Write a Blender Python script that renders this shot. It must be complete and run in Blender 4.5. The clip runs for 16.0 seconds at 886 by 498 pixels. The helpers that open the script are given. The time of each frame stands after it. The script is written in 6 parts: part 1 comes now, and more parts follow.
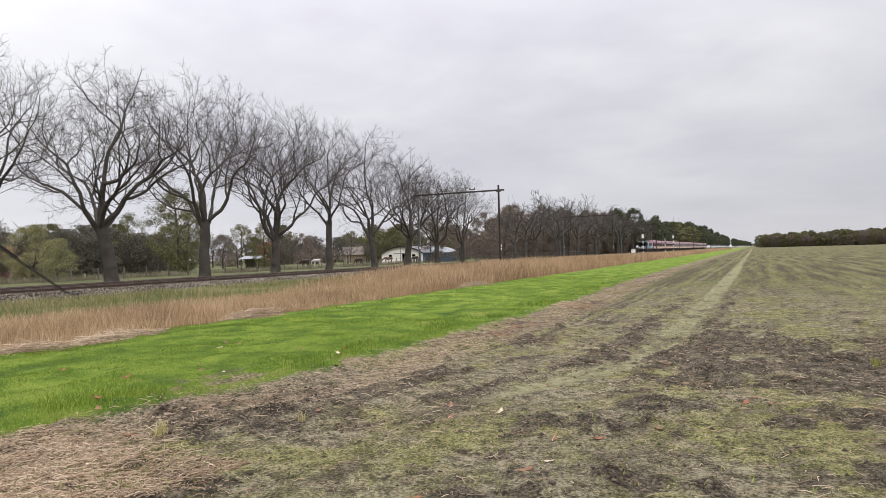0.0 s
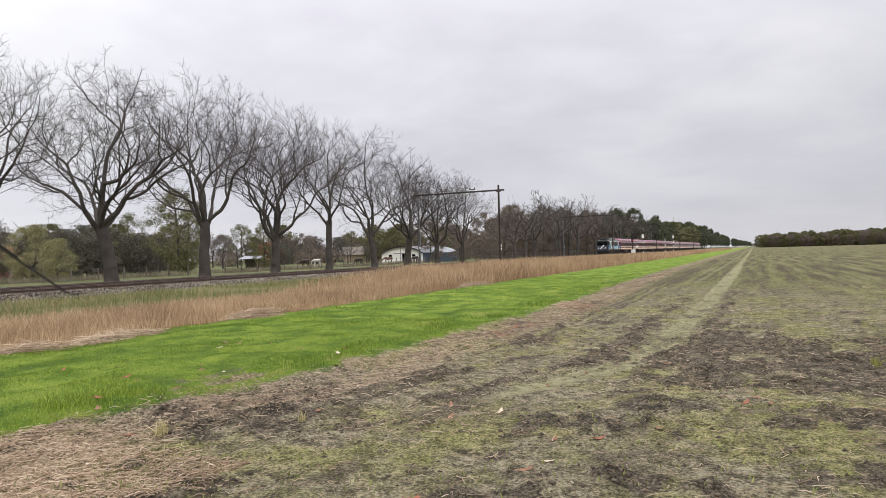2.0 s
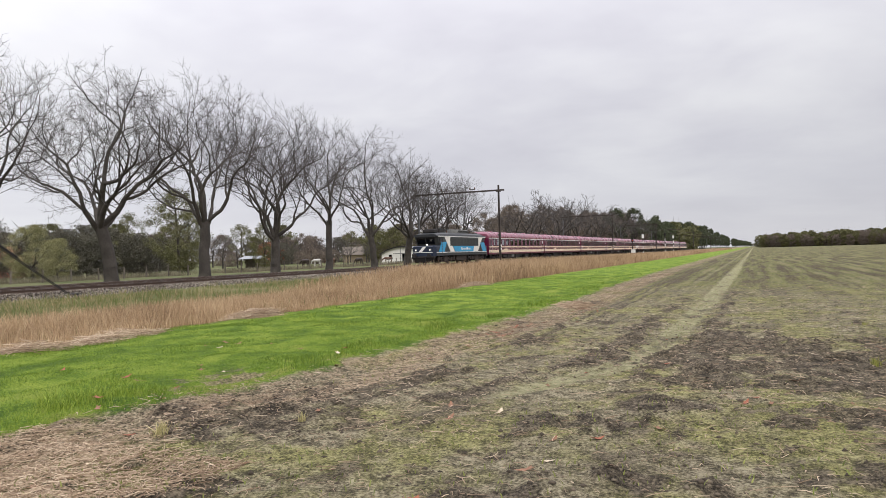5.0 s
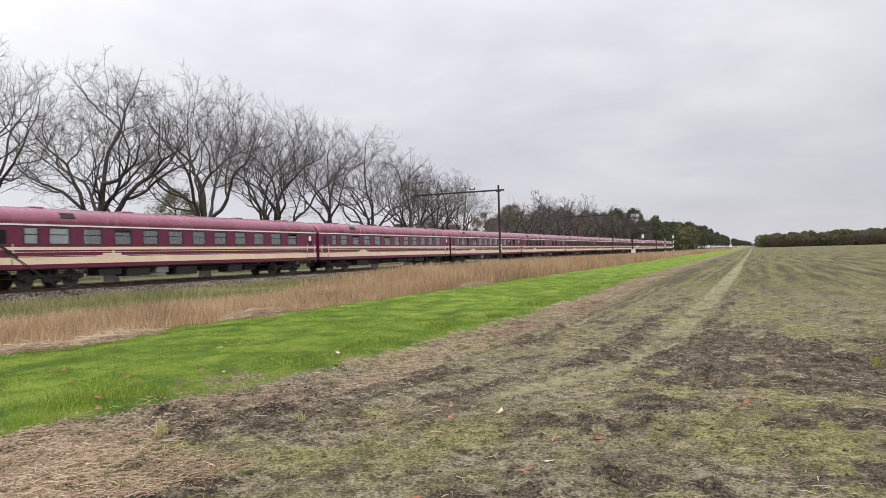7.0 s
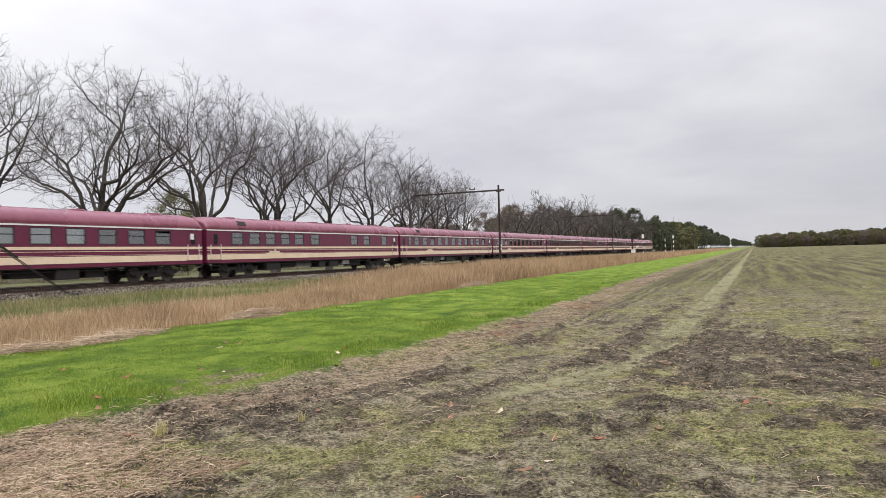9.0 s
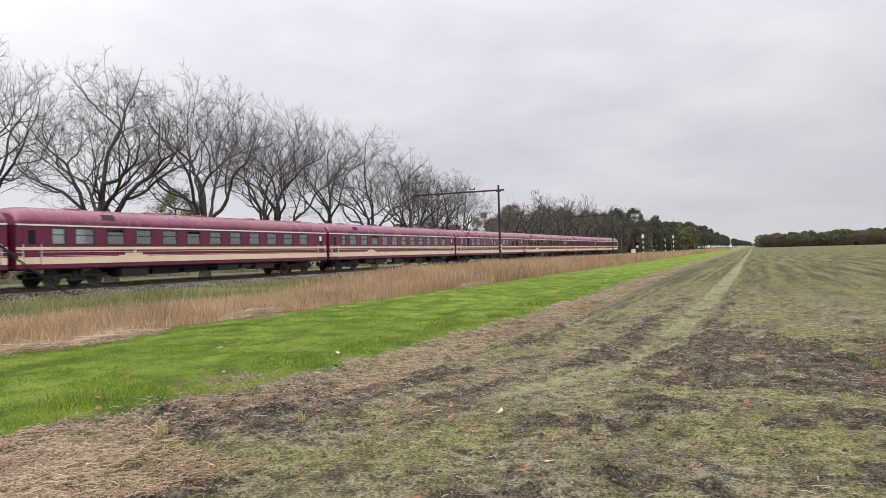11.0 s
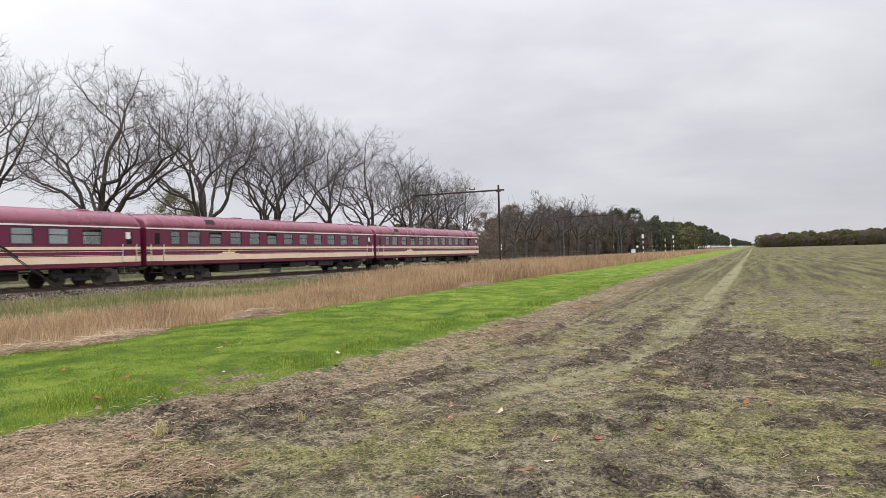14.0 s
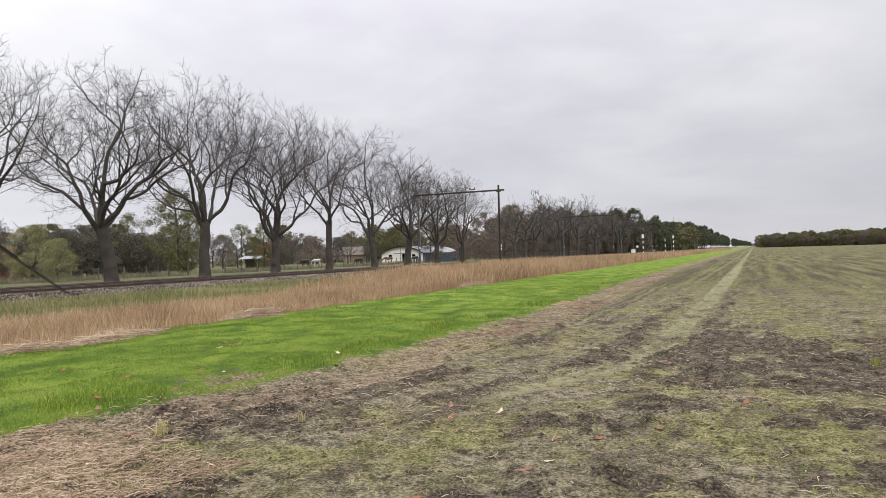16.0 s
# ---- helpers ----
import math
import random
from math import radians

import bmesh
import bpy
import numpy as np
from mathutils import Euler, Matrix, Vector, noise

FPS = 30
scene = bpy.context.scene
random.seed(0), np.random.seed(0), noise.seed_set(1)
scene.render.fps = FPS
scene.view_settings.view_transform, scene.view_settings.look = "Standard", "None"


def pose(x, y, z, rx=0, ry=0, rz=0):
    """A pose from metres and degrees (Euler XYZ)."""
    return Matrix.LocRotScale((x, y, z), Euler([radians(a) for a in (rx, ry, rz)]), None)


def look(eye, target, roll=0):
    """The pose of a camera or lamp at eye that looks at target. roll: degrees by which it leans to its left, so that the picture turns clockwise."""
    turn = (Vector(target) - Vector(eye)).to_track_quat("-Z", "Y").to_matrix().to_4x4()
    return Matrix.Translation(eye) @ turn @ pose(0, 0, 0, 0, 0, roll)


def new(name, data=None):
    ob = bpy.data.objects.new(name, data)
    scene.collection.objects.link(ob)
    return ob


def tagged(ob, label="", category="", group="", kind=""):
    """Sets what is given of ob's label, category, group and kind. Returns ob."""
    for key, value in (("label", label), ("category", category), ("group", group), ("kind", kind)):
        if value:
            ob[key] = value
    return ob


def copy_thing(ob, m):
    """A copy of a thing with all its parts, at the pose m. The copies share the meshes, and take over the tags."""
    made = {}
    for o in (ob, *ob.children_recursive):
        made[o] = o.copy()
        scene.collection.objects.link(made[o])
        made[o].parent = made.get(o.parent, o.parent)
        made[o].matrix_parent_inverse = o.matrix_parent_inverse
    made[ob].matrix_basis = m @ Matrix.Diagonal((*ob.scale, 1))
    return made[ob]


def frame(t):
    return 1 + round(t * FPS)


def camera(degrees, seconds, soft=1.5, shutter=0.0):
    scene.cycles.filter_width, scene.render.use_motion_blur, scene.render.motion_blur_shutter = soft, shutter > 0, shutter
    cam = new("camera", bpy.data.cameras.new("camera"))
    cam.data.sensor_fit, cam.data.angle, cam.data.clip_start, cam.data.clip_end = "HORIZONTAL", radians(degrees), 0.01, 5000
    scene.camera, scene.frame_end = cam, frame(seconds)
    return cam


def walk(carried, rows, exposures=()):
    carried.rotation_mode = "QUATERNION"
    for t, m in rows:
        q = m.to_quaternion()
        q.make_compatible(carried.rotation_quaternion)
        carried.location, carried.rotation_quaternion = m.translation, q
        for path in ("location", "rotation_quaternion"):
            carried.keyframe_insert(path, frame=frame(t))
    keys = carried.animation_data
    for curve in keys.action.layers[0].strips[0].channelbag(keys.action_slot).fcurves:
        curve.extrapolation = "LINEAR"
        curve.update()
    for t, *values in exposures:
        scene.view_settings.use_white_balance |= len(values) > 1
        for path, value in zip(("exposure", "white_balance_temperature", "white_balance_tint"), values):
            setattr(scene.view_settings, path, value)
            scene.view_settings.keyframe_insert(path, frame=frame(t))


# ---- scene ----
from collections import deque

from mathutils import Quaternion

# The camera stands still on the edge of the field; the track runs along +Y, x is to the right of it.
EYE = (0.0, 0.0, 1.55)
cam = camera(65.02, 16.0, soft=0.7, shutter=0.12)
AIM = look(EYE, (-0.40855, 0.91270, 1.558), roll=-1.604)
walk(cam, [(0.0, AIM), (16.0, AIM)])

# ---- light: an overcast spring day ----
SUN_EL, SUN_AZ = radians(44), radians(138)
world = bpy.data.worlds.new("overcast_sky")
scene.world = world
world.use_nodes = True
scene.view_settings.exposure = -0.06


def sky_nodes():
    nt = world.node_tree
    nt.nodes.clear()
    out = nt.nodes.new("ShaderNodeOutputWorld")
    bg = nt.nodes.new("ShaderNodeBackground")
    sky = nt.nodes.new("ShaderNodeTexSky")
    sky.sky_type, sky.sun_disc = "NISHITA", False
    sky.sun_elevation, sky.sun_rotation = SUN_EL, SUN_AZ
    g = G(nt)
    co = g.node("ShaderNodeTexCoord").outputs["Generated"]
    sep = g.node("ShaderNodeSeparateXYZ", Vector=co)
    z = sep.outputs["Z"]
    up = g.math("MAXIMUM", z, 0.0)
    den = g.math("ADD", up, 0.16)
    u = g.math("DIVIDE", sep.outputs["X"], den)
    v = g.math("DIVIDE", sep.outputs["Y"], den)
    cv = g.node("ShaderNodeCombineXYZ", X=u, Y=v, Z=0.0).outputs[0]
    n1 = g.noise(cv, 0.5, 5.0, 0.5, 0.4)
    n2 = g.noise(cv, 1.7, 4.0, 0.55, 0.3)
    mixn = g.math("ADD", g.math("MULTIPLY", n1, 0.75), g.math("MULTIPLY", n2, 0.25))
    cloud = g.ramp(mixn, [(0.36, (0.60, 0.585, 0.65)), (0.48, (0.71, 0.70, 0.755)), (0.60, (0.84, 0.835, 0.865))])
    low = g.math("SUBTRACT", 1.0, g.step(up, 0.0, 0.2))
    cloud = g.mix(g.math("MULTIPLY", low, 0.65), cloud, (0.775, 0.775, 0.84))
    zen = g.math("MULTIPLY_ADD", g.math("MULTIPLY", up, up), SKY_ZENITH, 0.905)
    zen = g.math("MULTIPLY_ADD", sep.outputs["X"], -0.2, zen)
    lit = g.node("ShaderNodeVectorMath", operation="SCALE")
    nt.links.new(cloud, lit.inputs[0])
    nt.links.new(zen, lit.inputs["Scale"])
    dim = g.node("ShaderNodeVectorMath", operation="SCALE")
    nt.links.new(sky.outputs[0], dim.inputs[0])
    dim.inputs["Scale"].default_value = 0.07
    both = g.mix(0.9, dim.outputs[0], lit.outputs[0])
    nt.links.new(both, bg.inputs["Color"])
    bg.inputs["Strength"].default_value = 1.0
    nt.links.new(bg.outputs[0], out.inputs[0])


SKY_ZENITH = 3.6


class G:
    """Small helper to wire node trees."""

    def __init__(self, nt):
        self.nt = nt

    def node(self, kind, **kw):
        n = self.nt.nodes.new(kind)
        for k, v in kw.items():
            if k == "operation":
                n.operation = v
            else:
                self.put(n.inputs[k], v)
        return n

    def put(self, sock, v):
        if isinstance(v, bpy.types.NodeSocket):
            self.nt.links.new(v, sock)
        elif isinstance(v, tuple) and len(v) == 3 and sock.type == "RGBA":
            sock.default_value = (*v, 1)
        else:
            sock.default_value = v

    def math(self, op, a, b=None, c=None):
        n = self.nt.nodes.new("ShaderNodeMath")
        n.operation = op
        for i, v in enumerate((a, b, c)):
            if v is not None:
                self.put(n.inputs[i], v)
        return n.outputs[0]

    def noise(self, co, scale, detail=3.0, rough=0.55, dist=0.0):
        return self.node("ShaderNodeTexNoise", Vector=co, Scale=scale, Detail=detail, Roughness=rough, Distortion=dist).outputs["Fac"]

    def ramp(self, fac, stops):
        n = self.nt.nodes.new("ShaderNodeValToRGB")
        e = n.color_ramp.elements
        while len(e) < len(stops):
            e.new(0.5)
        for el, (p, c) in zip(e, stops):
            el.position = p
            el.color = (*c, 1) if isinstance(c, tuple) else (c, c, c, 1)
        self.put(n.inputs[0], fac)
        return n.outputs[0]

    def mix(self, fac, a, b, blend="MIX"):
        n = self.nt.nodes.new("ShaderNodeMix")
        n.data_type, n.blend_type = "RGBA", blend
        self.put(n.inputs[0], fac)
        self.put(n.inputs[6], a)
        self.put(n.inputs[7], b)
        return n.outputs[2]

    def step(self, v, lo, hi):
        n = self.nt.nodes.new("ShaderNodeMapRange")
        n.interpolation_type = "SMOOTHSTEP"
        for i, w in enumerate((v, lo, hi, 0.0, 1.0)):
            self.put(n.inputs[i], w)
        return n.outputs[0]

    def mul3(self, co, s):
        n = self.nt.nodes.new("ShaderNodeVectorMath")
        n.operation = "MULTIPLY"
        self.put(n.inputs[0], co)
        n.inputs[1].default_value = s
        return n.outputs[0]


sky_nodes()
sun = new("sun", bpy.data.lights.new("sun", "SUN"))
sun.data.energy, sun.data.angle, sun.data.color = 1.3, radians(25), (1.0, 0.96, 0.9)
sun.matrix_basis = look((0, 0, 60), (-60 * math.sin(SUN_AZ) / math.tan(SUN_EL), -60 * math.cos(SUN_AZ) / math.tan(SUN_EL), 0))


# ---- materials ----
def material(name, rough=0.7, metal=0.0, spec=0.5):
    m = bpy.data.materials.new(name)
    m.use_nodes = True
    b = m.node_tree.nodes["Principled BSDF"]
    b.inputs["Roughness"].default_value, b.inputs["Metallic"].default_value = rough, metal
    b.inputs["Specular IOR Level"].default_value = spec
    return m, G(m.node_tree), b


def bump(g, b, height, strength, dist):
    n = g.node("ShaderNodeBump", Height=height, Strength=strength, Distance=dist)
    g.put(b.inputs["Normal"], n.outputs[0])


def plain(name, dark, light, scale=3.0, rough=0.7, metal=0.0, fine=40.0, relief=0.0, spec=0.5, per_object=0.0):
    """A surface between two colours: stains at one scale and grain at a finer one."""
    m, g, b = material(name, rough, metal, spec)
    co = g.node("ShaderNodeTexCoord").outputs["Object"]
    n1, n2 = g.noise(co, scale, 4.0), g.noise(co, fine, 3.0)
    f = g.math("MULTIPLY_ADD", n2, 0.4, g.math("MULTIPLY", n1, 0.6))
    if per_object:
        r = g.node("ShaderNodeObjectInfo").outputs["Random"]
        f = g.math("ADD", f, g.math("MULTIPLY_ADD", r, per_object, -per_object / 2))
    col = g.ramp(f, [(0.32, dark), (0.68, light)])
    g.put(b.inputs["Base Color"], col)
    g.put(b.inputs["Roughness"], g.math("MULTIPLY_ADD", n1, 0.25, rough - 0.125))
    if relief:
        bump(g, b, n2, 0.5, relief)
    return m


def per_island(name, stops, rough=0.75, trans=0.0):
    """For blades, leaves and twigs: each piece takes its own colour."""
    m, g, b = material(name, rough, 0.0, 0.3)
    r = g.node("ShaderNodeNewGeometry").outputs["Random Per Island"]
    co = g.node("ShaderNodeTexCoord").outputs["Object"]
    n = g.noise(co, 0.35, 3.0)
    f = g.math("ADD", g.math("MULTIPLY", r, 0.6), g.math("MULTIPLY_ADD", n, 1.0, -0.3))
    g.put(b.inputs["Base Color"], g.ramp(f, stops))
    return m


M = {}
M["bark"] = plain("oak_bark", (0.022, 0.018, 0.015), (0.088, 0.075, 0.063), 1.2, 0.9, fine=14, relief=0.03)
M["twig"] = plain("twig_bark", (0.038, 0.032, 0.029), (0.10, 0.087, 0.078), 0.5, 0.9, fine=3)
M["post"] = plain("rusty_steel_mast", (0.03, 0.022, 0.019), (0.07, 0.054, 0.047), 2, 0.75, 0.1, fine=30, relief=0.002)
M["galv"] = plain("galvanised_steel", (0.12, 0.12, 0.125), (0.22, 0.22, 0.225), 3, 0.55, 0.5, fine=40)
M["rail"] = plain("rusty_rail", (0.05, 0.033, 0.025), (0.12, 0.08, 0.06), 2, 0.7, 0.3, fine=30)
M["railhead"] = plain("worn_railhead", (0.3, 0.29, 0.28), (0.5, 0.48, 0.46), 2, 0.3, 0.9, fine=50)
M["sleeper"] = plain("sleeper_concrete", (0.14, 0.125, 0.11), (0.26, 0.24, 0.21), 1.5, 0.9, fine=30, relief=0.004, per_object=0.2)
M["maroon"] = plain("maroon_coach_paint", (0.10, 0.013, 0.038), (0.15, 0.02, 0.055), 0.7, 0.2, fine=9)
# same maroon as the sides, with the sky's sheen put into the colour
M["roof"] = plain("skylit_maroon_roof_paint", (0.20, 0.055, 0.09), (0.28, 0.095, 0.135), 0.5, 0.27, fine=4)
M["cream"] = plain("cream_stripe_paint", (0.66, 0.50, 0.35), (0.82, 0.68, 0.50), 0.8, 0.35, fine=8)
M["white"] = plain("white_paint", (0.66, 0.65, 0.62), (0.82, 0.81, 0.79), 1.0, 0.45, fine=12)
M["dark"] = plain("dirty_underframe_black", (0.005, 0.0045, 0.0045), (0.026, 0.021, 0.019), 2.0, 0.75, fine=12, relief=0.01)
M["tread"] = plain("wheel_steel", (0.05, 0.045, 0.042), (0.12, 0.105, 0.095), 3.0, 0.55, 0.5, fine=20)
M["gangway"] = plain("rubber_gangway", (0.012, 0.012, 0.013), (0.03, 0.03, 0.03), 4, 0.8)
M["box"] = plain("grey_equipment_box", (0.12, 0.12, 0.115), (0.25, 0.25, 0.24), 2, 0.7, fine=15)
M["inside"] = plain("pale_compartment_lining", (0.66, 0.69, 0.66), (0.82, 0.84, 0.81), 0.8, 0.7)
M["locogrey"] = plain("dark_grey_loco_paint", (0.014, 0.016, 0.018), (0.03, 0.033, 0.036), 0.8, 0.4, fine=9)
M["locoblue"] = plain("bright_blue_loco_paint", (0.015, 0.24, 0.47), (0.03, 0.33, 0.58), 0.8, 0.38, fine=9)
M["loconavy"] = plain("navy_loco_paint", (0.008, 0.014, 0.032), (0.018, 0.027, 0.052), 0.8, 0.35, fine=9)
M["lococream"] = plain("pale_sand_loco_paint", (0.70, 0.66, 0.61), (0.84, 0.80, 0.75), 0.8, 0.4, fine=9)
M["ceramic"] = plain("brown_insulator", (0.06, 0.03, 0.02), (0.12, 0.06, 0.04), 5, 0.25)
M["wood"] = plain("weathered_fence_wood", (0.08, 0.065, 0.05), (0.2, 0.17, 0.14), 3, 0.9, fine=40, relief=0.004, per_object=0.2)
M["redled"] = bpy.data.materials.new("red_signal_lens")


def glass(name, tint, shine, ior=1.6):
    m, g, b = material(name, 0.04)
    nt = m.node_tree
    out = nt.nodes["Material Output"]
    gl = g.node("ShaderNodeBsdfGlossy", Roughness=0.03, Color=(1.0, 1.0, 1.0))
    tr = g.node("ShaderNodeBsdfTransparent", Color=tint)
    fr = g.node("ShaderNodeFresnel", IOR=ior)
    mx = g.node("ShaderNodeMixShader")
    g.put(mx.inputs[0], g.math("MULTIPLY_ADD", fr.outputs[0], 1.0, shine))
    g.put(mx.inputs[1], tr.outputs[0])
    g.put(mx.inputs[2], gl.outputs[0])
    nt.links.new(mx.outputs[0], out.inputs[0])
    nt.nodes.remove(b)
    return m


M["pane"] = glass("coach_window_glass", (0.82, 0.87, 0.85), 0.2)
M["cabglass"] = glass("dark_cab_glass", (0.05, 0.055, 0.06), 0.02, 1.25)


def lamp_material(name, colour, power):
    m, g, b = material(name, 0.3)
    b.inputs["Base Color"].default_value = (*colour, 1)
    b.inputs["Emission Color"].default_value = (*colour, 1)
    b.inputs["Emission Strength"].default_value = power
    return m


M["headlight"] = lamp_material("lit_headlight_lens", (1.0, 0.95, 0.86), 0.9)
M["redled"] = lamp_material("lit_red_signal_lens", (1.0, 0.06, 0.03), 1.2)


# ---- building blocks ----
class Mesh:
    """Collects vertices, faces and their material slots."""

    def __init__(self):
        self.v, self.f, self.s = [], [], []

    def add(self, verts, faces, slot=0):
        o = len(self.v)
        self.v += [tuple(p) for p in verts]
        self.f += [tuple(o + i for i in q) for q in faces]
        self.s += [slot] * len(faces)
        return self

    def box(self, x0, x1, y0, y1, z0, z1, c=0.0, slot=0):
        """A box with its upright and level edges cut by c."""
        if c <= 0:
            p = [(x, y, z) for z in (z0, z1) for x, y in ((x0, y0), (x1, y0), (x1, y1), (x0, y1))]
            return self.add(p, [(3, 2, 1, 0), (4, 5, 6, 7), (0, 1, 5, 4), (1, 2, 6, 5), (2, 3, 7, 6), (3, 0, 4, 7)], slot)
        rings = []
        for z, d in ((z0, c), (z0 + c, 0), (z1 - c, 0), (z1, c)):
            a0, a1, b0, b1 = x0 + d, x1 - d, y0 + d, y1 - d
            k = c if d == 0 else c * 0.5
            rings.append([(a0 + k, b0, z), (a1 - k, b0, z), (a1, b0 + k, z), (a1, b1 - k, z), (a1 - k, b1, z), (a0 + k, b1, z), (a0, b1 - k, z), (a0, b0 + k, z)])
        return self.loft(rings, slot=slot)

    def loft(self, rings, closed=True, caps=True, slot=0):
        n = len(rings[0])
        p = [q for r in rings for q in r]
        f = []
        for k in range(len(rings) - 1):
            for i in range(n if closed else n - 1):
                j = (i + 1) % n
                f.append((k * n + i, k * n + j, (k + 1) * n + j, (k + 1) * n + i))
        if caps:
            f.append(tuple(reversed(range(n))))
            f.append(tuple((len(rings) - 1) * n + i for i in range(n)))
        return self.add(p, f, slot)

    def rod(self, a, b, r0, r1=None, n=8, caps=True, slot=0):
        r1 = r0 if r1 is None else r1
        a, b = Vector(a), Vector(b)
        d = (b - a).normalized()
        u = d.orthogonal().normalized()
        w = d.cross(u)
        ring = lambda c, r: [c + (u * math.cos(2 * math.pi * i / n) + w * math.sin(2 * math.pi * i / n)) * r for i in range(n)]
        return self.loft([ring(a, r0), ring(b, r1)], caps=caps, slot=slot)

    def disc(self, c, axis, prof, n=20, slot=0):
        """A turned shape: profile of (along axis, radius) round an axis 'x', 'y' or 'z'."""
        rings = []
        for h, r in prof:
            ring = []
            for i in range(n):
                a = 2 * math.pi * i / n
                p, q = r * math.cos(a), r * math.sin(a)
                ring.append({"x": (c[0] + h, c[1] + p, c[2] + q), "y": (c[0] + q, c[1] + h, c[2] + p), "z": (c[0] + p, c[1] + q, c[2] + h)}[axis])
            rings.append(ring)
        return self.loft(rings, slot=slot)

    def data(self, name, *mats, smooth=False):
        me = bpy.data.meshes.new(name)
        me.from_pydata(self.v, [], self.f)
        for m in mats:
            me.materials.append(m)
        if any(self.s):
            me.polygons.foreach_set("material_index", self.s)
        if smooth:
            me.polygons.foreach_set("use_smooth", [True] * len(self.f))
        me.update()
        return me


def part(name, mesh, mat, parent, label="", smooth=False):
    """Links a mesh as one object under a thing or a part."""
    me = mesh if isinstance(mesh, bpy.types.Mesh) else mesh.data(name, mat, smooth=smooth)
    ob = new(name, me)
    ob.parent = parent
    return tagged(ob, label)


def thing(name, label, category, group="", m=None, kind=""):
    ob = new(name)
    ob.empty_display_size = 0.3
    if m is not None:
        ob.matrix_basis = m
    return tagged(ob, label, category, group, kind)


def solid(name, mesh, mat, label, category, group="", m=None, kind="", smooth=False):
    me = mesh if isinstance(mesh, bpy.types.Mesh) else mesh.data(name, mat, smooth=smooth)
    ob = new(name, me)
    if m is not None:
        ob.matrix_basis = m
    return tagged(ob, label, category, group, kind)


def bulk(name, verts, faces, mat, smooth=False):
    """A mesh from numpy arrays; faces is (n, 3) or (n, 4)."""
    me = bpy.data.meshes.new(name)
    k = faces.shape[1]
    me.vertices.add(len(verts))
    me.vertices.foreach_set("co", np.ascontiguousarray(verts, dtype=np.float32).ravel())
    me.loops.add(faces.size)
    me.loops.foreach_set("vertex_index", np.ascontiguousarray(faces, dtype=np.int32).ravel())
    me.polygons.add(len(faces))
    me.polygons.foreach_set("loop_start", np.arange(len(faces), dtype=np.int32) * k)
    if smooth:
        me.polygons.foreach_set("use_smooth", np.ones(len(faces), dtype=bool))
    me.materials.append(mat)
    me.update(calc_edges=True)
    return me


# ---- the plan across the track ----
TRACK_X, TRACK_FAR_X, RAIL_Z = -33.07, -37.1, 0.41
SPEED, JOINT_AT = 32.64, 42.82      # m/s towards the camera's side; the first coach's front end at 6.3 s
ROW_X, ROW_STEP = -43.0, 9.55        # the row of oaks


def smooth_np(v, a, b):
    t = np.clip((v - a) / (b - a), 0, 1)
    return t * t * (3 - 2 * t)


_rg = np.random.RandomState(5)
_lat = _rg.rand(64, 64)


def lattice(x, y):
    """Smooth value noise, for arrays."""
    xi, yi = np.floor(x).astype(int), np.floor(y).astype(int)
    fx, fy = x - xi, y - yi
    fx, fy = fx * fx * (3 - 2 * fx), fy * fy * (3 - 2 * fy)
    g = lambda i, j: _lat[i % 64, j % 64]
    return (g(xi, yi) * (1 - fx) + g(xi + 1, yi) * fx) * (1 - fy) + (g(xi, yi + 1) * (1 - fx) + g(xi + 1, yi + 1) * fx) * fy


def grass_edge(y):
    """Where the green verge ends and the field begins."""
    return np.interp(y, (4.0, 5.2, 6.5, 9, 14.6, 20, 32, 60, 200), (-6.1, -5.75, -5.42, -5.3, -5.05, -5.05, -5.5, -5.8, -6.0))


def strip(x, y, ys, xs, w):
    """A soft strip along the field that follows x = f(y)."""
    return np.exp(-((x - np.interp(y, ys, xs)) / w) ** 2)


def blob(x, y, cx, cy, rx, ry):
    return np.exp(-(((x - cx) / rx) ** 2 + ((y - cy) / ry) ** 2) ** 2)


